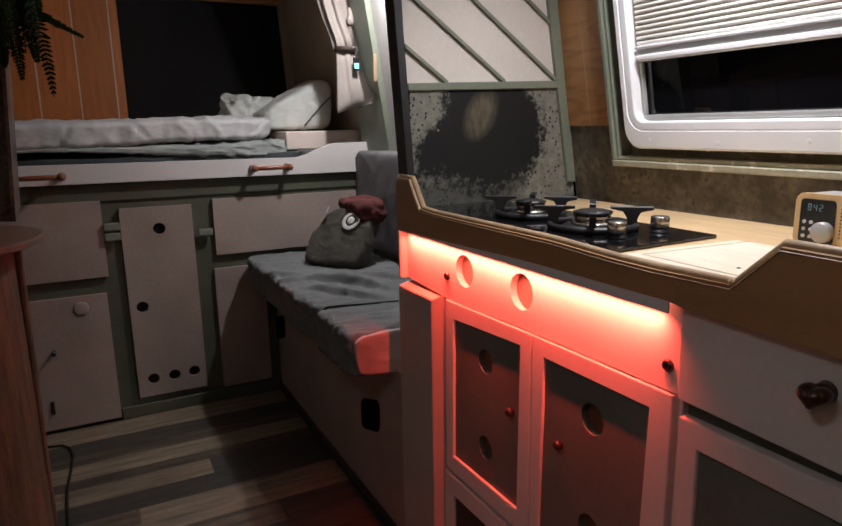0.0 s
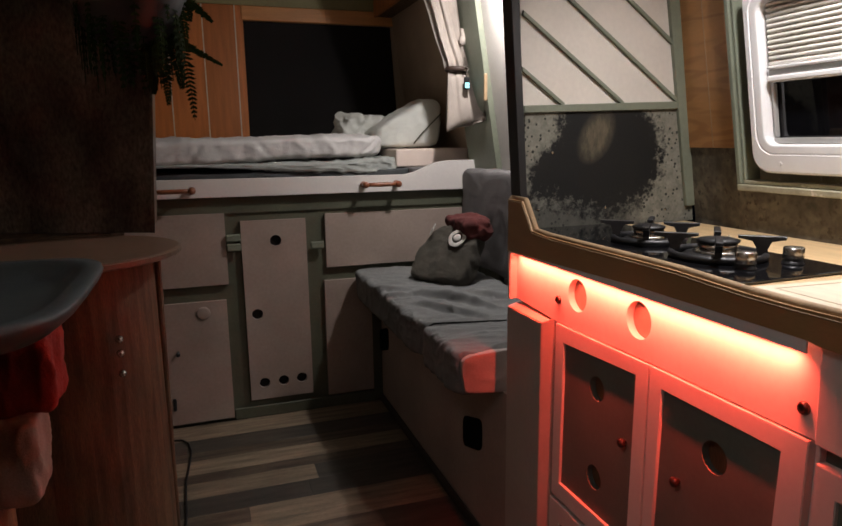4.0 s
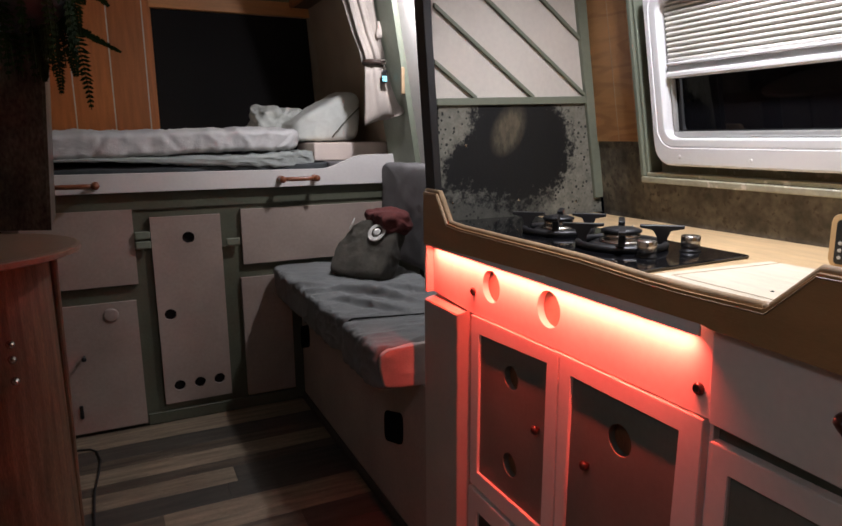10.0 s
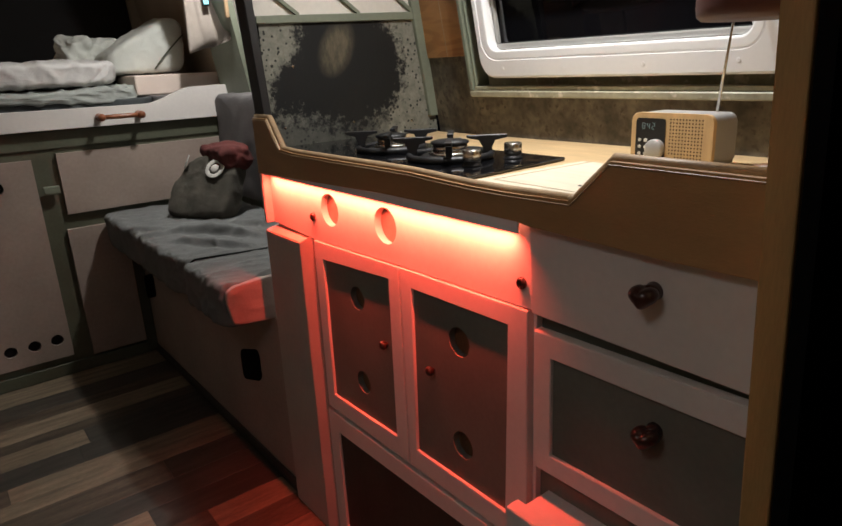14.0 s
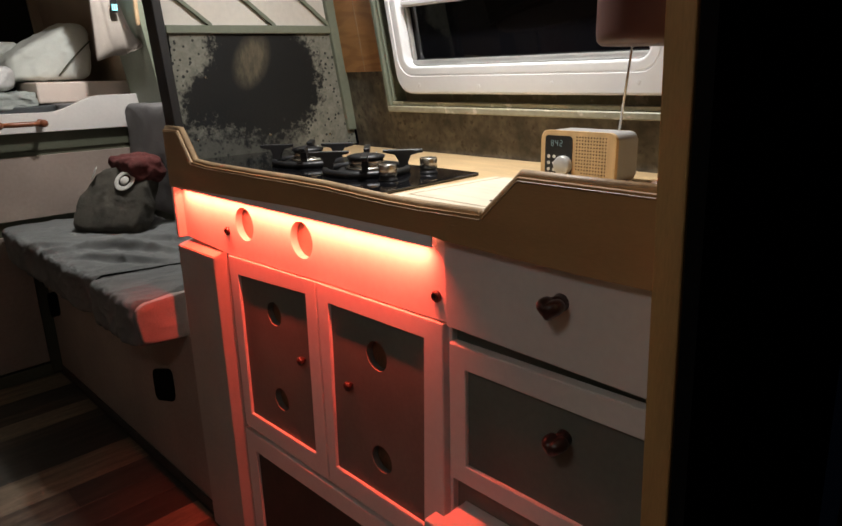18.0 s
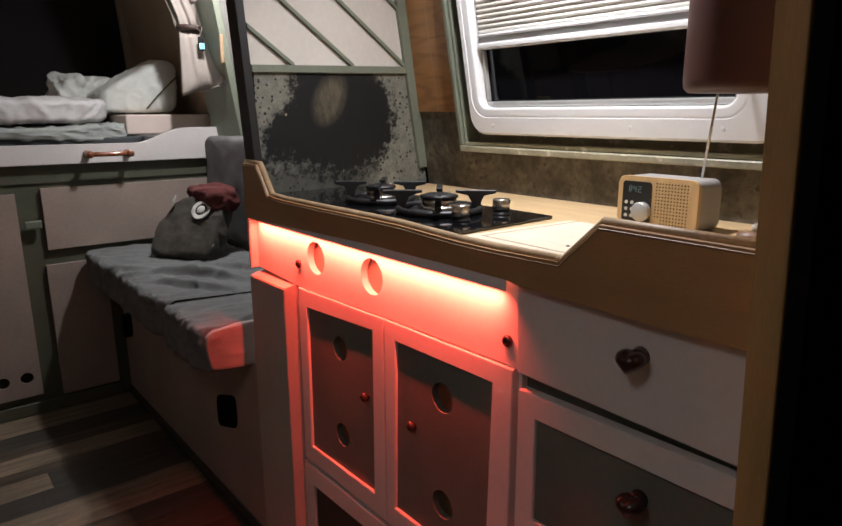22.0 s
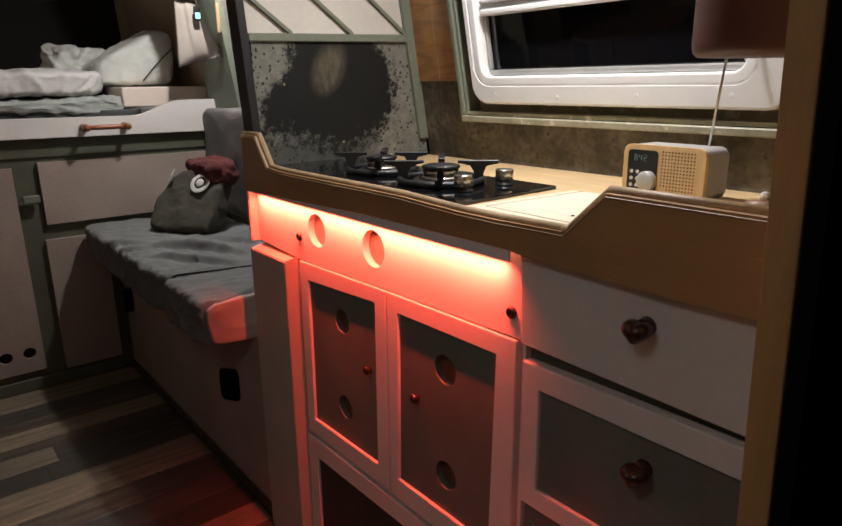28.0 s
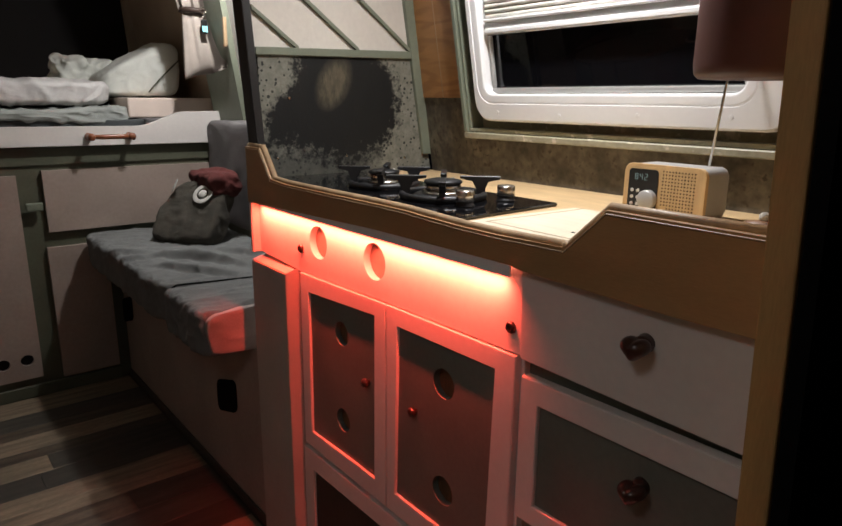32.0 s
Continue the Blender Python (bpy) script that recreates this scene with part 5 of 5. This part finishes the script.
tall = thing("dark_cabinet", (-0.45, 1.97, 0.864), "dark tall cabinet standing behind the round shelf", "cabinet")
def leaning_out(bm):
    """The tall cabinet widens a little towards the ceiling."""
    for v in bm.verts:
        if v.co.x > -0.3:
            v.co.x += 0.067 * (v.co.z - 0.90)
    return bm


part("body", leaning_out(prism([(-0.165, 1.850), (-0.178, 2.20), (-0.74, 2.20), (-0.74, 2.02), (-0.52, 1.99)], "z", 0.866, 1.84)), DARKCAB, tall)
part("trim", leaning_out(box(-0.171, -0.163, 1.846, 1.856, 0.866, 1.84)), DARKCAB, tall)
part("support", box(-0.74, -0.28, 1.90, 2.20, 0.0, 0.864), REDWOOD, tall)

unit = thing("basin_unit", (-0.45, 0.95, 0), "brown wooden wash unit with a dark basin", "wash unit")
part("body", prism([(-0.38, 0.62), (-0.35, 0.80), (-0.355, 1.10), (-0.43, 1.34), (-0.76, 1.36), (-0.76, 0.55)], "z", 0.0, 0.846), UNITWOOD, unit)
part("side", box(-0.76, -0.34, 0.40, 0.545, 0.0, 0.80), REDWOOD, unit)
rim = []
for k in range(40):
    a = 2 * math.pi * k / 40
    c, s = math.cos(a), math.sin(a)
    rim.append((abs(c) ** 0.45 * (1 if c > 0 else -1), abs(s) ** 0.45 * (1 if s > 0 else -1)))
bm = bmesh.new()
loops = []
for rx, ry, z in ((0.205, 0.25, 0.848), (0.228, 0.272, 0.866), (0.236, 0.280, 0.880), (0.234, 0.278, 0.886), (0.205, 0.250, 0.886), (0.198, 0.243, 0.878), (0.170, 0.215, 0.858), (0.02, 0.02, 0.855)):
    loops.append([bm.verts.new((-0.445 + u * rx, 1.10 + v * ry, z)) for u, v in rim])
for a, b in zip(loops, loops[1:]):
    for k in range(40):
        bm.faces.new((a[k], a[(k + 1) % 40], b[(k + 1) % 40], b[k]))
bm.faces.new(loops[0][::-1])
bm.faces.new(loops[-1])
part("basin", bm, SLATE, unit, "dark teal rectangular basin", True)
rag = thing("cloth", (-0.29, 1.02, 0.59), "dull beige cloth hanging below the red towel", "cloth")
part("drape", crumple(soft_block(-0.350, -0.292, 1.00, 1.10, 0.575, 0.706, 0.3, 0.004, 16, 18, 21), 0.006, (20, 20, 8), 5), RAGCLOTH, rag, "", True)
tow = thing("towel", (-0.305, 1.07, 0.708), "red towel hanging on the wash unit", "towel")
part("cloth", crumple(soft_block(-0.348, -0.262, 1.02, 1.12, 0.708, 0.846, 0.3, 0.004, 16, 20, 12), 0.006, (22, 22, 8), 8), REDCLOTH, tow, "", True)

# fern in a hanging pot
fern = thing("fern", (-0.20, 1.58, 1.27), "green fern spilling from a dark pot", "plant")
FC = Vector((-0.155, 1.58, 1.43))
part("pot", lathe([(0.07, -0.12), (0.10, -0.08), (0.125, 0.0), (0.13, 0.06), (0.12, 0.06), (0.11, 0.02)], FC, steps=36), POT, fern, "dark round pot", True)
part("hanger", tube([FC + Vector((0, 0, 0.05)), Vector((FC.x, FC.y, ZC))], 0.004, 8), IRON, fern)
rng = random.Random(5)


def leafy(pts, leaf, across):
    """A stem through the points with two close rows of slender leaflets."""
    n = len(pts)
    bm = tube(pts[::4] + [pts[-1]], 0.0011, 4)
    for k in range(2, n - 1):
        way = (pts[k + 1] - pts[k - 1]).normalized()
        side = (across - way * across.dot(way)).normalized()
        ln = leaf * (1 - (k / n) ** 3) * rng.uniform(0.8, 1.1) + 0.003
        for sgn in (-1, 1):
            p = pts[k]
            q = p + sgn * side * ln + way * ln * 0.35 + Vector((0, 0, ln * rng.uniform(-0.3, 0.1)))
            w = way * 0.0036
            bm.faces.new([bm.verts.new(c) for c in (p - w * 0.6, p.lerp(q, 0.5) - w, q, p.lerp(q, 0.55) + w, p + w * 0.6)])
    return bm


def frond(a, reach, lift, drop, leaf=0.018):
    """An arching frond that springs from the pot and droops."""
    pts = []
    for k in range(37):
        s = k / 36
        d = 0.04 + reach * math.sin(s * 1.57)
        pts.append(FC + Vector((math.cos(a) * d, math.sin(a) * d, 0.05 + lift * math.sin(s * 2.6) - drop * s ** 1.7)))
    return leafy(pts, leaf, Vector((-math.sin(a), math.cos(a), 0)))


def long_frond(a, b, c, leaf):
    """A long frond curved through three places."""
    a, b, c = Vector(a), Vector(b), Vector(c)
    pts = [a * (1 - s) ** 2 + b * 2 * s * (1 - s) + c * s * s for s in [k / 36 for k in range(37)]]
    return leafy(pts, leaf, Vector((0.9, 0.35, 0.25)))


for i in range(190):
    part("frond", frond(rng.uniform(0, 2 * math.pi), rng.uniform(0.02, 0.075), rng.uniform(0.02, 0.10), rng.uniform(0.08, 0.30)), LEAF, fern)
for a, b, c, leaf in (((-0.10, 1.55, 1.42), (-0.045, 1.56, 1.33), (-0.040, 1.56, 1.150), 0.021), ((-0.10, 1.54, 1.40), (-0.070, 1.55, 1.32), (-0.062, 1.55, 1.215), 0.020), ((-0.12, 1.54, 1.40), (-0.088, 1.55, 1.30), (-0.092, 1.55, 1.180), 0.020),
                      ((-0.13, 1.56, 1.38), (-0.115, 1.56, 1.28), (-0.120, 1.56, 1.205), 0.019), ((-0.08, 1.57, 1.34), (-0.040, 1.57, 1.305), (0.028, 1.57, 1.271), 0.008), ((-0.09, 1.57, 1.44), (-0.040, 1.57, 1.415), (0.013, 1.57, 1.362), 0.014),
                      ((-0.09, 1.54, 1.46), (-0.045, 1.55, 1.42), (-0.047, 1.55, 1.295), 0.019), ((-0.09, 1.56, 1.49), (-0.030, 1.57, 1.47), (-0.035, 1.57, 1.36), 0.018)):
    part("frond", long_frond(a, b, c, leaf), LEAF, fern)

cab = thing("cable", (-0.165, 2.2, 0), "thin black cable lying on the floor", "cable")
part("lead", tube([(-0.26, 2.44, 0.006), (-0.205, 2.430, 0.006), (-0.178, 2.424, 0.006), (-0.155, 2.39, 0.006), (-0.143, 2.32, 0.006), (-0.148, 2.22, 0.006), (-0.157, 2.10, 0.006), (-0.156, 2.0, 0.006), (-0.152, 1.90, 0.006), (-0.150, 1.75, 0.006), (-0.16, 1.5, 0.006)], 0.0036, 8), CABLE, cab, "", True)

# lamps' fittings
lt = thing("kitchen_light", (0.79, 0.74, 1.665), "small white spot light on a short bracket", "spot light")
part("housing", lathe([(0.012, 0), (0.020, 0.004), (0.020, 0.012), (0.012, 0.016)], (0.79, 0.74, 1.671), steps=20), PLASTIC, lt, "", True)
part("bracket", box(0.78, 0.80, 0.73, 0.75, 1.687, ZC), PLASTIC, lt)
# unseen plate added to keep the kitchen lamp off the aisle
part("shade", box(0.754, 0.760, 0.58, 0.90, 1.560, ZC, 0.001, 1), PLASTIC, lt, "side shade towards the aisle")
lt = thing("wall_spot_light", (0.96, 2.06, 1.70), "lit white wall spot light turned down to the bench", "spot light")
part("shade", lathe([(0.036, 0), (0.036, 0.006), (0.026, 0.045), (0.012, 0.060), (0.006, 0.062)], (0.912, 2.060, 1.659), steps=28), PLASTIC, lt, "white conical shade", True)
part("diffuser", lathe([(0.034, 0), (0.034, 0.003)], (0.912, 2.060, 1.6555), steps=28), LAMPGLOW, lt, "glowing lamp face")
part("arm", tube([(0.912, 2.060, 1.717), (0.924, 2.060, 1.735), (0.966, 2.060, 1.735)], 0.006, 10), PLASTIC, lt, "", True)
part("wall_plate", lathe([(0.028, 0), (0.028, 0.006), (0.022, 0.010)], (0.9660, 2.060, 1.735), (-1, 0, -0.15), 24), PLASTIC, lt, "", True)
# unseen base added above the fill lamp
fill_base = thing("ceiling_light", (-0.50, 0.20, ZC), "round white ceiling light", "ceiling light")
part("base", lathe([(0.10, 0), (0.10, 0.03)], (-0.50, 0.20, ZC - 0.032), steps=32), PLASTIC, fill_base)

# ---- floor planks ----
# rows from the bed to the cab: far edge, tone, and where known a butt joint with the tone beyond it
ROWS_OF_PLANKS = [(2.552, "L"), (2.417, "D"), (2.312, "M"), (2.246, "L"), (2.145, "M"), (2.085, "L", 0.262, "D"), (1.985, "D"), (1.882, "M", 0.03, "L"), (1.800, "L"), (1.7335, "M", 0.40, "D"),
                  (1.6253, "D"), (1.530, "L", 0.30, "D"), (1.430, "M", 0.42, "L"), (1.340, "M"), (1.2465, "L"), (1.160, "M", 0.50, "D"), (1.060, "D"), (0.960, "L"), (0.860, "M"), (0.760, "L"), (0.660, "D"),
                  (0.560, "M"), (0.460, "L"), (0.360, "D"), (0.260, "M"), (0.160, "L"), (0.060, "M"), (-0.040, "D"), (-0.140, "L"), (-0.240, "M"), (-0.340, "D"), (-0.440, "L"), (-0.540, "M")]
rng = random.Random(11)
for row, (y, tone, *known) in enumerate(ROWS_OF_PLANKS):
    y0 = ROWS_OF_PLANKS[row + 1][0] if row + 1 < len(ROWS_OF_PLANKS) else y - 0.1
    cuts, x = [XL], XL + rng.uniform(0.15, 0.5)
    while x < 0.56:
        cuts.append(x)
        x += rng.choice((0.75, 0.95, 1.2))
    if known:
        cuts = [XL, known[0]]
    cuts.append(0.628)
    for x, x1 in zip(cuts, cuts[1:]):
        shade = known[1] if known and x > known[0] - 0.01 else tone
        part("plank", box(x + 0.0003, x1 - 0.0003, y0 + 0.0003, y - 0.0003, -0.004, 0.0, 0.0005, 1), PLANKS[shade], floor)
